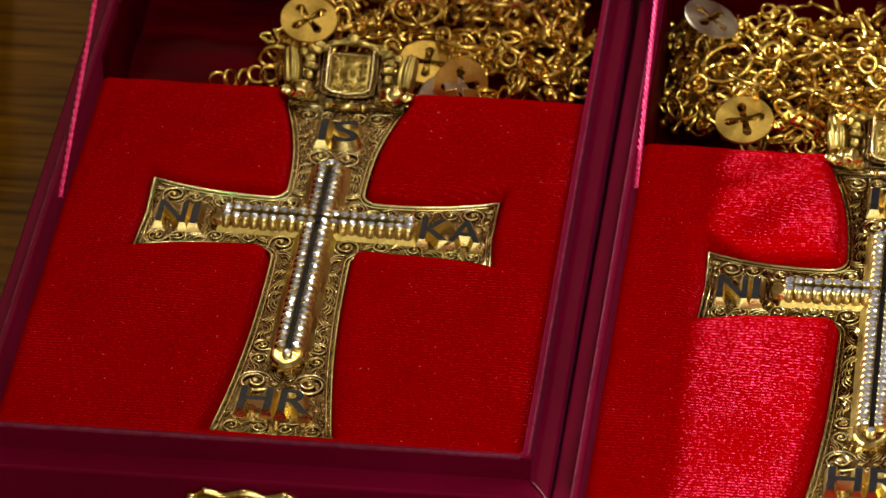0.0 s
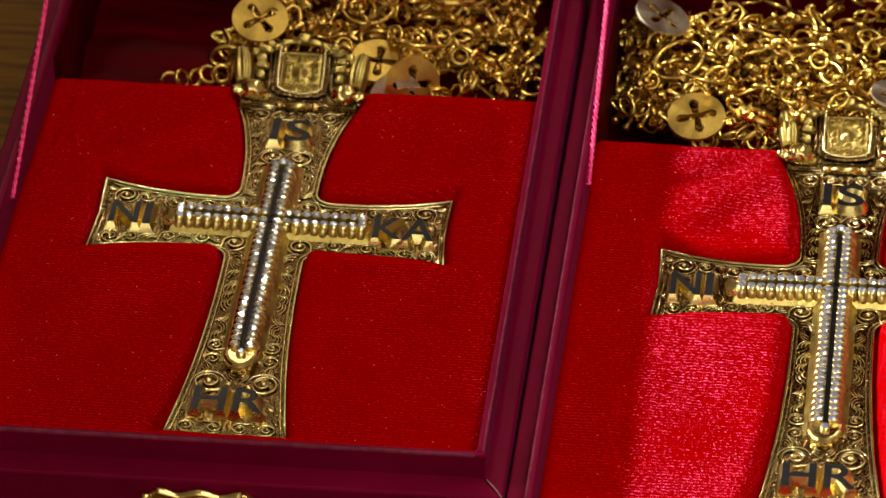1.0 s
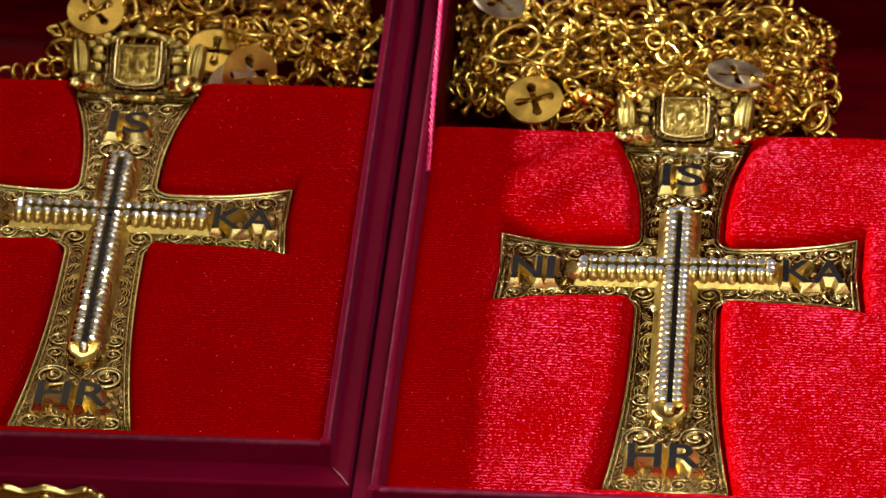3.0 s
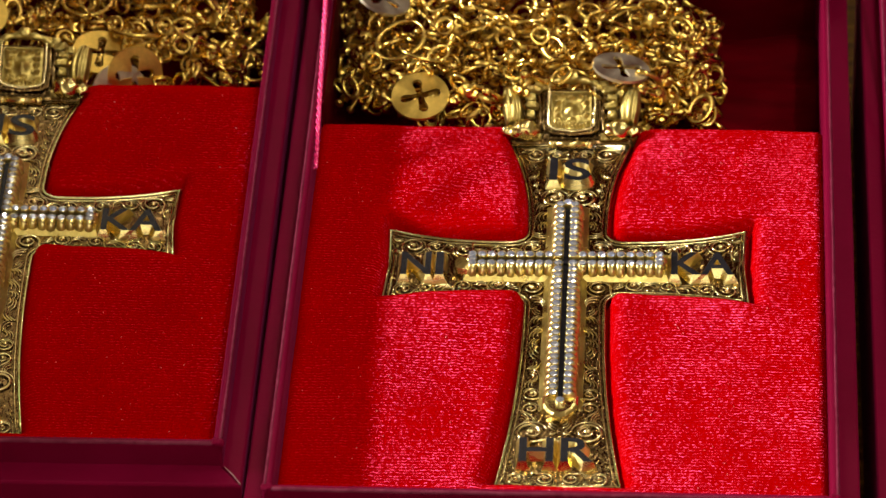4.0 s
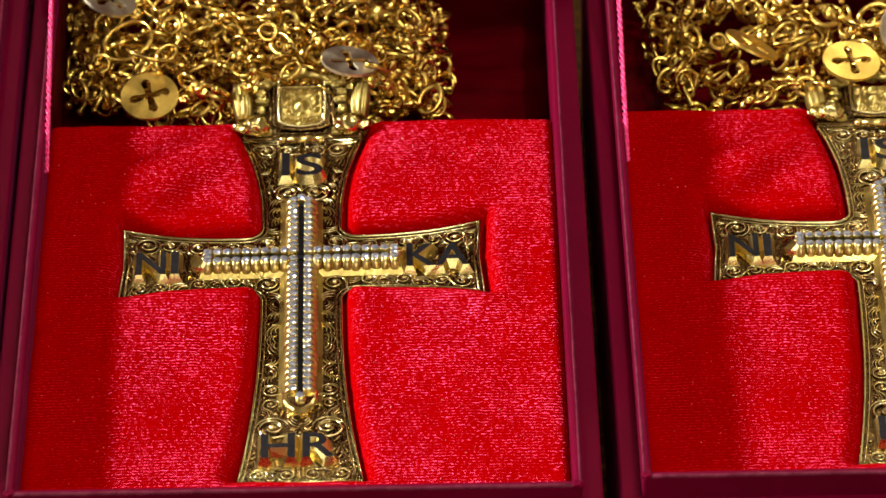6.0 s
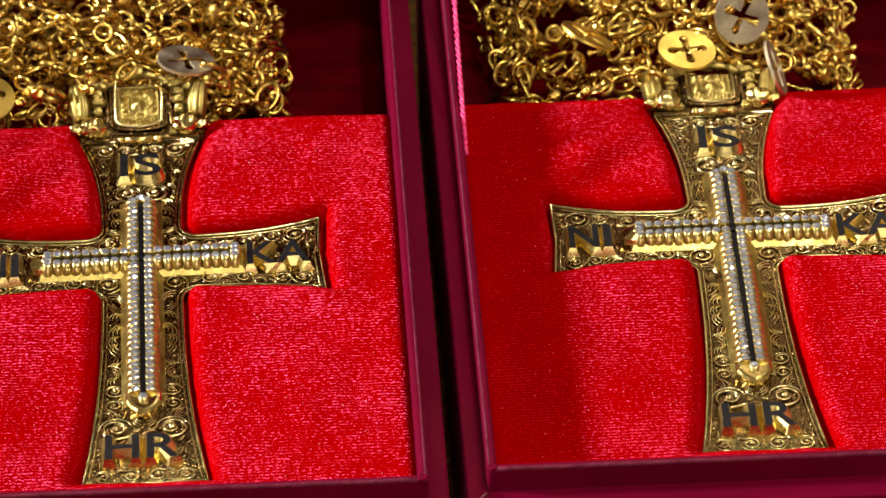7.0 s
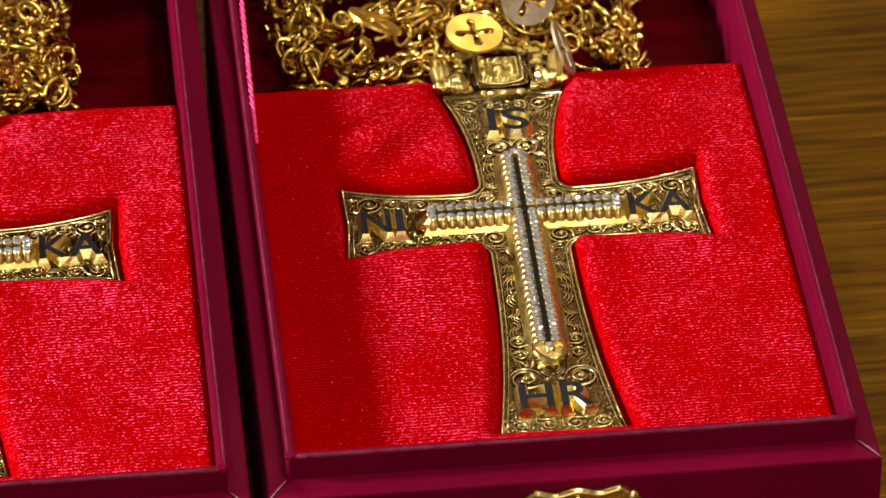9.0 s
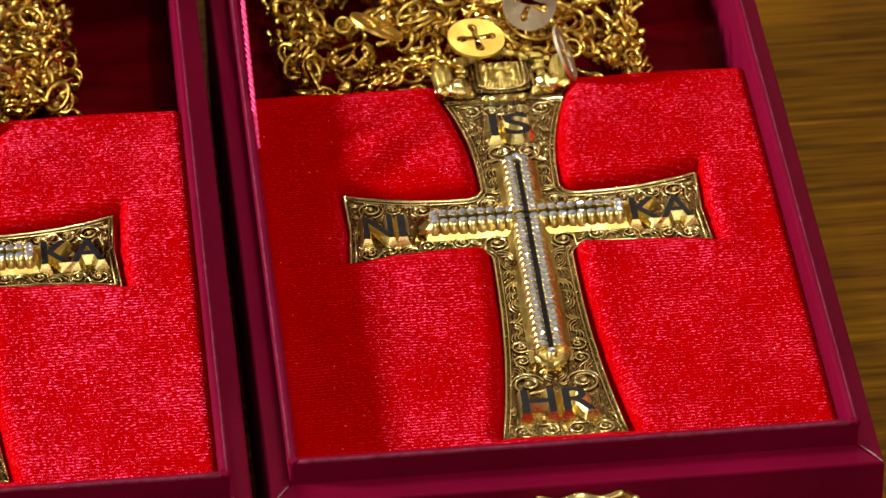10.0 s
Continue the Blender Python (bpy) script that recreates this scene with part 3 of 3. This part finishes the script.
def build_cross():
    cross = empty("pectoral_cross", None, "gilt engraved pectoral cross with crystal rows and raised letters", "cross", "pectoral crosses")
    part("plate", prism(cross_outline(-0.15), -2.2, -0.25, 0.35), GOLD_PLATE, cross)
    for name, inset, r, z in (("border", -0.45, 0.40, -0.1), ("inner_border", -1.45, 0.22, -0.15)):
        part(name, tube(name, [(x * MM, y * MM, z * MM) for x, y in cross_outline(inset)], r * MM, 8, True), SCROLL_GOLD, cross)
    # sloping bed and bars that carry the stones
    y1, y0, xw = 21.0, -50.0, 20.6

    def bar(name, a0, a1, upright, w0, w1, z0, z1, mat):
        bm = bmesh.new()
        ring = []
        for w, z, e in ((w0, z0, 0.0), (w1, z1, 0.6)):
            c = [(-w, a0 + e), (w, a0 + e), (w, a1 - e), (-w, a1 - e)]
            ring.append([bm.verts.new(((x if upright else y) * MM, (y if upright else x) * MM, z * MM)) for x, y in c])
        for i in range(4):
            bm.faces.new((ring[0][i], ring[0][(i + 1) % 4], ring[1][(i + 1) % 4], ring[1][i]))
        bm.faces.new(ring[1])
        bmesh.ops.recalc_face_normals(bm, faces=bm.faces)
        return part(name, bm, mat, cross)

    bar("bed", y0 - 0.5, y1 + 2, True, 4.8, 3.2, -0.3, 0.7, SATIN_GOLD)
    bar("bed", -xw - 2, xw + 2, False, 4.8, 3.2, -0.32, 0.65, SATIN_GOLD)
    for s in (-1, 1):
        bar("groove", *((0.9, y1 - 0.6) if s > 0 else (y0 + 1.2, -0.9)), True, 0.58, 0.55, 0.9, 1.9, GROOVE)
        bar("groove", *((0.9, xw - 1) if s > 0 else (-xw + 1, -0.9)), False, 0.58, 0.55, 0.9, 1.88, GROOVE)
    part("groove_centre", mm_block(-0.9, 0.9, -0.9, 0.9, 0.9, 1.93), GROOVE, cross)
    stone, seat = stone_meshes()
    places = []
    pitch, off = 2.1, 1.58
    for s in (-1, 1):
        y = off
        while y < y1:
            places.append((s * off, y, 0 if s > 0 else 180))
            y += pitch
        y = -off
        while y > y0 + 1:
            places.append((s * off, y, 0 if s > 0 else 180))
            y -= pitch
        x = off + pitch
        while x < xw:
            places += [(s * x, off, 90), (s * x, -off, -90)]
            x += pitch
    places += [(0, y0 - 0.4, -90), (0, y1 + 0.3, 90), (-xw + 0.1, 0, 180), (xw - 0.1, 0, 0)]
    for x, y, turn in places:
        for me in (seat, stone):
            ob = part(me.name, me, None, cross)
            ob.matrix_local = pose(x * MM, y * MM, 2.75 * MM, random.uniform(-5, 5), random.uniform(-5, 5), turn)
    foot = [(-3.9, y0 + 2.6), (-3.9, y0 - 0.8), (-3.0, y0 - 2.8), (-1.6, y0 - 4.2), (0, y0 - 5.0), (1.6, y0 - 4.2), (3.0, y0 - 2.8), (3.9, y0 - 0.8), (3.9, y0 + 2.6)]
    part("bar_end", prism(foot, -0.3, 2.0, 1.1), GOLD, cross)
    for x, y, sx, sy, k in ((-xw - 1.2, 0, 2.7, 3.0, 2), (xw + 0.2, 0, 1.2, 2.7, 3)):
        bm = lump(sx, sy, 2.1, k, 0.3, 1, 0.4)
        ob = part("bar_end", bm, GOLD, cross)
        ob.location = (x * MM, y * MM, 0.5 * MM)
    # raised letters: character, middle, baseline, width, height
    for ch, x, y, w, h in (("I", -3.6, 31.0, 1.8, 8.4), ("S", 1.7, 31.0, 5.9, 8.4), ("H", -4.6, -70.1, 7.2, 8.0), ("R", 3.9, -70.1, 6.8, 8.0),
                           ("N", -32.9, -4.9, 6.6, 8.3), ("I", -27.7, -4.9, 1.75, 8.3), ("K", 26.4, -4.4, 6.6, 8.2), ("A", 33.2, -4.4, 7.2, 8.2)):
        ob = part("letter", text_mesh(ch, w, h, 2.0, 1.2), None, cross, "raised gold letter with a dark reflection painted on its face")
        ob.location = (x * MM, y * MM, -0.2 * MM)
    # scrollwork packed into the free field, the same on both sides
    scroll, leaf, bead = spiral_mesh(), leaf_mesh(), bead_mesh()
    for me in (scroll, leaf, bead):
        me.materials.append(SCROLL_GOLD)
    xs, ys = np.arange(0, 40.01, 0.35), np.arange(-77, 48.01, 0.35)
    X, Y = np.meshgrid(xs, ys)
    free = -distance_field(xs, ys, cross_outline(-1.5))

    def keep_off(x0, x1, ya, yb):
        dx, dy = np.maximum(np.maximum(x0 - X, X - x1), 0), np.maximum(np.maximum(ya - Y, Y - yb), 0)
        return np.hypot(dx, dy)

    for boxed in ((-5, 4.1, y0 - 4, y1 + 2), (-5, xw + 3, -4.1, 4.1), (0, 6.4, 30.0, 41.0), (0, 9.2, -71.8, -61.8), (25, 37.8, -5.6, 5.0)):
        free = np.minimum(free, keep_off(*boxed))
    free = np.minimum(free, X + 0.1)                        # nothing across the middle line
    rng = random.Random(4)
    for R in (3.6, 3.2, 2.8, 2.4, 2.0, 1.7, 1.4, 1.1, 0.85, 0.62):
        while True:
            room = np.flatnonzero(free >= R)
            if not len(room):
                break
            k = int(rng.choice(list(room)))
            x, y = X.flat[k], Y.flat[k]
            free = np.minimum(free, np.hypot(X - x, Y - y) - R * 1.02)
            size, turn = R / 3.0, (90 if y > 14 or y < -14 else 0) + rng.choice((0, 180)) + rng.uniform(-35, 35)
            me = scroll if R > 1.9 else (leaf if R > 0.8 else bead)
            size *= 1.35 if me is leaf else (0.7 if me is bead else 1.0)
            for s in (1, -1):
                ob = part(me.name, me, None, cross)
                ob.matrix_local = pose(s * x * MM, y * MM, -0.25 * MM, 0, 0, turn if s > 0 else 180 - turn) @ Matrix.Diagonal((size, size * s, 0.55 + 0.45 * size, 1))
    build_crown(cross)
    return cross


CROWN_AT = (0.0, 46.9, 0.5)


def crown_relief():
    """Cast picture in the crown's middle: a crest between two supporters over a ribbon, as one chased sheet."""
    xs, ys = np.arange(-4.6, 4.61, 0.16), np.arange(3.2, 13.3, 0.16)
    X, Y = np.meshgrid(xs, ys)
    Z = np.full(X.shape, 0.1)
    rng = random.Random(9)
    spots = [(0, 8.3, 1.7, 1.7, 1.0), (0, 11.6, 1.3, 0.9, 0.9), (0, 6.0, 1.0, 0.7, 0.7), (-1.9, 12.0, 0.8, 0.7, 0.7), (1.9, 12.0, 0.8, 0.7, 0.7)]
    spots += [(s * 3.2, y, 0.7, 0.8, h) for s in (-1, 1) for y, h in ((7.0, 0.9), (8.7, 0.7), (10.2, 1.0), (11.8, 0.6))]
    spots += [(-3.6 + 0.8 * k, 4.5 + 0.35 * math.cos(k * 1.4), 0.5, 0.55, 0.8) for k in range(10)]
    spots += [(rng.uniform(-4, 4), rng.uniform(4, 12.8), rng.uniform(0.25, 0.5), rng.uniform(0.25, 0.5), rng.uniform(0.2, 0.5)) for _ in range(46)]
    for x, y, sx, sy, h in spots:
        Z = np.maximum(Z, 1.5 * h * np.exp(-((X - x) / (0.75 * sx)) ** 2 - ((Y - y) / (0.75 * sy)) ** 2) + 0.1)
    return height_mesh("relief", xs, ys, Z + 0.55)


def shell_mesh(side):
    """Upright fluted wing, curling outwards at its top."""
    verts, faces, nu, nv = [], [], 13, 12
    for j in range(nv):
        v = j / (nv - 1)
        for i in range(nu):
            u = i / (nu - 1) * 2 - 1
            wide = 2.3 * (0.55 + 0.45 * math.sin(0.5 + 2.3 * v))
            verts.append((side * (13.0 + u * wide + 1.1 * v * v) * MM, (5.2 + 8.2 * v - 0.7 * u * u) * MM,
                          (0.2 + 1.7 * math.sqrt(max(0.0, 1 - u * u)) + 0.28 * math.cos(9.4 * u) + 1.2 * math.sin(2.6 * v)) * MM))
    for j in range(nv - 1):
        for i in range(nu - 1):
            k = j * nu + i
            f = (k, k + 1, k + nu + 1, k + nu)
            faces.append(f if side > 0 else f[::-1])
    n = len(verts)
    verts += [(x, y, -0.8 * MM) for x, y, z in verts]
    faces += [tuple(q + n for q in f[::-1]) for f in faces]
    ring = [i for i in range(nu)] + [j * nu + nu - 1 for j in range(1, nv)] + [(nv - 1) * nu + i for i in range(nu - 2, -1, -1)] + [j * nu for j in range(nv - 2, 0, -1)]
    for a, c in zip(ring, ring[1:] + ring[:1]):
        faces.append((c, a, a + n, c + n) if side > 0 else (a, c, c + n, a + n))
    return pydata("wing", verts, faces)


def build_crown(cross):
    """Cast crown on a hinge; its own frame lies at the hinge, y up along it, z out of its face."""
    crown = part("crown", mm_block(-13.8, 13.8, 0.0, 1.5, -1.5, 0.1, 0.4), GOLD_PLATE, cross, "cast gilt crown joined to the cross by a hinge")
    for x0, x1, r in ((-4.9, -3.5, 0.95), (-3.4, 3.4, 0.9), (3.5, 4.9, 0.95)):
        part("hinge", tube("hinge", [(x0 * MM, -0.3 * MM, 0.5 * MM), (x1 * MM, -0.3 * MM, 0.5 * MM)], r * MM, 16), GOLD, crown)
    part("back_plate", mm_block(-13.4, 13.4, 1.4, 9.0, -1.7, -0.3, 0.4), GOLD_PLATE, crown)
    frame_line = [(-6.0, 14.0), (-6.2, 8.0), (-5.9, 3.6), (-4.2, 2.7), (0, 2.2), (4.2, 2.7), (5.9, 3.6), (6.2, 8.0), (6.0, 14.0)]
    part("medallion", prism(frame_line[::-1], -1.6, 0.5, 0.3), GOLD_PLATE, crown)
    part("relief", crown_relief(), SATIN_GOLD, crown)
    line = []
    for (ax, ay), (bx, by) in zip(frame_line, frame_line[1:]):
        k = max(2, int(math.hypot(bx - ax, by - ay) / 0.25))
        line += [(ax + (bx - ax) * i / k, ay + (by - ay) * i / k) for i in range(k)]
    part("beaded_rim", tube("beaded_rim", [(x * 0.86 * MM, (y + 0.7) * MM, 0.75 * MM) for x, y in line], [(0.42 + 0.14 * math.sin(i * 2.1)) * MM for i in range(len(line))], 8), SCROLL_GOLD, crown)
    part("medallion_rim", tube("medallion_rim", [(x * 1.04 * MM, y * MM, 0.35 * MM) for x, y in line], 0.45 * MM, 8), GOLD_PLATE, crown)
    arch = [(6.6 * math.cos(a) * MM, (13.6 + 2.4 * math.sin(a)) * MM, (0.6 + 0.8 * math.sin(a)) * MM) for a in np.linspace(0, math.pi, 24)]
    part("arch", tube("arch", arch, [(0.75 + 0.2 * math.sin(i * 1.6)) * MM for i in range(24)], 8), SATIN_GOLD, crown)
    ob = part("finial", lump(1.5, 1.3, 1.5, 77, 0.4, 2), SATIN_GOLD, crown)
    ob.location = (0, 16.6 * MM, 1.2 * MM)
    for s in (-1, 1):
        part("wing", shell_mesh(s), SATIN_GOLD, crown)
        for k, (x, y, z, sx, sy, sz, rot) in enumerate(((10.4, 2.9, 1.6, 3.0, 2.2, 2.2, 6), (14.0, 2.9, 0.8, 1.8, 1.4, 1.4, 0), (7.9, 1.6, 0.6, 1.2, 0.9, 0.9, 0),
                                                        (9.3, 7.0, 1.1, 1.0, 1.1, 1.0, 0), (9.0, 9.2, 1.4, 1.5, 0.85, 1.0, 8), (9.3, 11.2, 1.3, 1.2, 0.9, 1.0, -8),
                                                        (8.6, 13.2, 1.6, 1.7, 0.9, 1.1, 14), (10.9, 12.6, 1.2, 1.0, 0.9, 0.9, 0), (7.4, 14.8, 1.2, 1.0, 0.8, 0.9, 0))):
            ob = part("ornament", lump(sx, sy, sz, k + (3 if s > 0 else 29), 0.55, 2, 0.15 if k < 2 else 0.45), GOLD if k < 2 else SATIN_GOLD, crown)
            ob.matrix_local = pose(s * x * MM, y * MM, z * MM, 10, 0, s * rot)
        strip = [(s * (7.3 + 0.25 * math.sin(0.6 * y)) * MM, y * MM, 0.2 * MM) for y in np.linspace(2.8, 13.6, 14)]
        part("upright", tube("upright", strip, 0.7 * MM, 8), GOLD_PLATE, crown)
    crown.location = Vector(CROWN_AT) * MM


# ---------------------------------------------------------------- chains
def ring_mesh(name, R, r, n=20, sides=7, squash=1.0):
    pts = [(R * math.cos(2 * math.pi * i / n) * MM, R * squash * math.sin(2 * math.pi * i / n) * MM, 0) for i in range(n)]
    me = tube(name, pts, r * MM, sides, True)
    me.materials.append(GOLD_CHAIN)
    return me


def disc_mesh(mat):
    """Round plate with a cross-shaped opening of four drops, 13 mm across."""
    n, R = 64, 6.6

    def inner(a):
        k = abs(math.cos(2 * a))
        q = (a + math.pi / 4) % (math.pi / 2) - math.pi / 4
        along, wide = 4.7, 0.8
        bulb, c = 1.2, 3.4
        best = wide / max(abs(math.sin(q)), 1e-3)
        best = min(best, 0.9 if abs(q) > 0.6 else best)
        disc = bulb * bulb - (c * math.sin(q)) ** 2
        if disc > 0:
            best = max(min(best, along), c * math.cos(q) + math.sqrt(disc))
        return min(max(best, 1.1), along)

    verts, faces = [], []
    for z in (0.35, -0.35):
        for i in range(n):
            a = 2 * math.pi * i / n
            verts.append((R * math.cos(a) * MM, R * math.sin(a) * MM, z * MM))
        for i in range(n):
            a = 2 * math.pi * i / n
            r = inner(a)
            verts.append((r * math.cos(a) * MM, r * math.sin(a) * MM, z * MM))
    for i in range(n):
        j = (i + 1) % n
        faces.append((i, j, n + j, n + i))
        faces.append((2 * n + j, 2 * n + i, 3 * n + i, 3 * n + j))
        faces.append((i, 2 * n + i, 2 * n + j, j))
        faces.append((n + j, 3 * n + j, 3 * n + i, n + i))
    me = pydata("disc", verts, faces, False)
    me.materials.append(mat)
    return me


RING = ring_mesh("link", 2.05, 0.52, 16)
OVAL = ring_mesh("link", 2.9, 0.56, 16, 7, 0.66)
BIG = ring_mesh("hoop", 6.0, 0.55, 36, 8, 0.9)
DISC, PALE_DISC = disc_mesh(DISC_GOLD), disc_mesh(PALE_REFLECTION)


def rod_mesh():
    """Short rod with a ball at each end."""
    prof = [(-3.6, 0.05), (-3.4, 0.7), (-2.9, 1.0), (-2.4, 0.8), (-2.1, 0.5), (0, 0.62), (2.1, 0.5), (2.4, 0.8), (2.9, 1.0), (3.4, 0.7), (3.6, 0.05)]
    me = tube("rod", [(x * MM, 0, 0) for x, r in prof], [r * MM for x, r in prof], 9)
    me.materials.append(GOLD_CHAIN)
    return me


def knot_mesh():
    """Little cast rosette: one body with two rings of deep lobes."""
    bm = bmesh.new()
    bmesh.ops.create_uvsphere(bm, u_segments=32, v_segments=14, radius=1.0)
    for v in bm.verts:
        a = math.atan2(v.co.y, v.co.x)
        k = 2.0 * (1 + 0.24 * math.cos(7 * a + (0.45 if v.co.z > 0 else -0.45)) * (1 - v.co.z ** 2) - 0.12 * math.exp(-(v.co.z / 0.16) ** 2))
        v.co = Vector((v.co.x * k, v.co.y * k, v.co.z * 1.3)) * MM
    for f in bm.faces:
        f.smooth = True
    me = bpy.data.meshes.new("rosette")
    bm.to_mesh(me)
    bm.free()
    me.materials.append(GOLD_CHAIN)
    return me


BEAD, ROD = knot_mesh(), rod_mesh()


def build_chain(label, m, x0, x1, y0, y1, top, strands, seed, discs, bare=0.0, loose=(), hoops=5):
    """A long chain heaped in the deep part of a box: strands laid to and fro in layers."""
    rng = random.Random(seed)
    chain = empty("chain", m, label, "chain", "gold chains")
    path = []
    for s in range(strands):
        layer = s / max(strands - 1, 1)
        yc = y0 + (y1 - y0) * ((s * 0.618) % 1.0)
        ends = (x0, x1) if s % 2 == 0 else (x1, x0)
        cx, ph, ph2 = rng.uniform(0.75, 1.0), rng.uniform(0, 6), rng.uniform(0, 6)
        for i in range(40):
            u = i / 39
            mid = (x0 + x1) / 2
            x = mid + (ends[0] + (ends[1] - ends[0]) * u - mid) * cx
            y = yc + 5.5 * math.sin(u * 7 + ph) + 3 * math.sin(u * 17 + ph2)
            y = min(max(y, y0), y1)
            dome = 1 - 0.55 * abs((x - mid) / ((x1 - x0) / 2)) ** 3
            z = -12 + (top + 12) * dome * (0.25 + 0.75 * layer) + 1.6 * math.sin(u * 23 + ph)
            path.append(Vector((x, y, z)))
    want, k, laid = 0.0, 0, []
    for a, b in zip(path, path[1:]):
        d = (b - a).length
        while want <= d:
            p = a.lerp(b, want / max(d, 1e-6))
            t = (b - a).normalized()
            kind = k % 11
            k += 1
            q = t.to_track_quat("X", "Z").to_matrix().to_4x4()
            roll = pose(0, 0, 0, (90 if k % 2 else 0) + rng.uniform(-60, 60), rng.uniform(-50, 50), rng.uniform(-45, 45)) @ Matrix.Scale(rng.uniform(0.8, 1.25), 4)
            if kind in (4, 9):
                me, step = OVAL, 4.2
            elif kind in (3, 6):
                me, step = BEAD, 3.0
            elif kind in (1, 5, 8):
                me, step = ROD, 4.4
            else:
                me, step = RING, 3.3
            spot = Matrix.Translation((p + Vector((rng.uniform(-1.6, 1.6), rng.uniform(-1.6, 1.6), rng.uniform(-1.2, 1.2)))) * MM) @ q @ roll
            if p.y - y0 > bare * (x0 + 30 - p.x):              # bare corner at the front
                laid.append((p.z, me, spot))
            want += step
        want -= d
    for x, y, z, rx, ry, rz in loose:                         # a stray end of the chain
        laid.append((99, RING, pose(x * MM, y * MM, z * MM, rx, ry, rz)))
    # no link lies close under a disc
    for x, y, z, *_ in discs:
        laid = [q for q in laid if (q[2].translation / MM - Vector((x, y, z))).to_2d().length > 5.2 or q[2].translation.z / MM < z - 9]
    # the upper links are parts of their own, those buried below them one heap
    laid.sort(key=lambda q: -q[0])
    for _, me, spot in laid[:300]:
        ob = part(me.name, me, None, chain)
        ob.matrix_local = spot
    chunks = []
    for _, me, spot in laid[300:]:
        chunks.append(([spot @ v.co for v in me.vertices], [tuple(f.vertices) for f in me.polygons]))
    heap = part("chain_heap", merge("chain_heap", chunks), GOLD_CHAIN, chain)
    tagged(heap, kind="stuff")
    for x, y, z, rx, ry, rz, me in discs:
        ob = part("disc", me, None, chain, "round gold disc pierced with a cross" if me is DISC else "round disc pierced with a cross, a pale reflection in its colour")
        ob.matrix_local = pose(x * MM, y * MM, z * MM, rx, ry, rz)
    for i in range(hoops):
        ob = part("hoop", BIG, None, chain)
        ob.matrix_local = pose(rng.uniform(x0 + 12, x1 - 14) * MM, rng.uniform(y0 + 10, y1) * MM, (top - rng.uniform(1, 4)) * MM, rng.uniform(-40, 40), rng.uniform(-30, 30), rng.uniform(0, 180))
    return chain


# ---------------------------------------------------------------- the row of boxes
SPOTS = [(-128.0, -77.6, 0.0, (-127.0, 14.7, 0.5)), (-0.9, -92.5, -0.35, (0.0, 0.0, 0.0)), (129.1, -90.7, -0.2, (130.2, 1.6, -0.7))]
LEANS = (1.5, -0.6, -0.4)                                      # how each cross lies tipped in its bed
CROWN_TILTS = (30, 27, 2)
first_box, first_cross = build_box(), build_cross()
boxes, crosses = [], []
for (x, y, turn, (cx, cy, cturn)), lean in zip(SPOTS, LEANS):
    mb, mc = pose(x * MM, y * MM, Z0, 0, 0, turn), pose(cx * MM, cy * MM, Z0, 0, lean, cturn)
    if boxes:
        boxes.append(copy_thing(first_box, mb))
        crosses.append(copy_thing(first_cross, mc))
    else:
        first_box.matrix_basis, first_cross.matrix_basis = mb, mc
        boxes.append(first_box)
        crosses.append(first_cross)
for cross, tilt in zip(crosses, CROWN_TILTS):
    crown = next(o for o in cross.children if o.name.startswith("crown"))
    crown.matrix_local = pose(*(v * MM for v in CROWN_AT), tilt)
# the unseen lids stand open at different angles, chosen for what the plates mirror
for box, lean in zip(boxes, (-52, -16, -50)):
    lid = next(o for o in box.children if o.name.startswith("lid"))
    lid.matrix_local = pose(0, (LENGTH + FRONT + 1) * MM, LEDGE * MM, lean)
for box, cord in zip(boxes, ((88, 139, 25.5), (119, 163, 23), (117, 160, 23))):
    add_cord(box, *cord)

place = [pose(x * MM, y * MM, Z0, 0, 0, turn) for x, y, turn, _ in SPOTS]
LOOSE = ((-31, 149, -1, 70, 0, 20), (-28, 149.5, -0.5, 20, 60, 0), (-25, 150, -0.5, 80, 0, 60), (-22, 151, 0, 30, 30, 0), (-19, 151, 0.5, 75, 0, 10))
LABEL = "long gold chain with pierced discs heaped behind the cross"
build_chain(LABEL, place[0], -22, 54, 150, 200, 6, 20, 21,
            [(-11, 162, 9, 20, -8, 40, DISC), (26, 150.5, 0.5, 72, 8, 20, DISC), (22.5, 147.9, -2.5, 66, -6, 30, PALE_DISC), (17.5, 157, 2.0, 14, 8, 0, DISC)], 0.0, LOOSE, 8)
build_chain(LABEL, place[1], -55.5, 33, 150, 200, 9, 28, 22,
            [(-34.8, 151.0, 5.0, 18, -6, 14, DISC), (11, 156.5, 10.0, -3, 10, 14, PALE_DISC), (-45, 180, 13, 20, 10, 60, PALE_DISC)], 0.6)
build_chain(LABEL, place[2], -50, 40, 150, 200, 4, 15, 23,
            [(-3.5, 155.0, 7, 8, 4, 10, DISC), (16, 146.5, 7, 62, 34, 70, PALE_DISC), (-26, 161, 8, 10, 30, 50, DISC), (10, 164, 10, 60, 30, 0, PALE_DISC)], hoops=9)
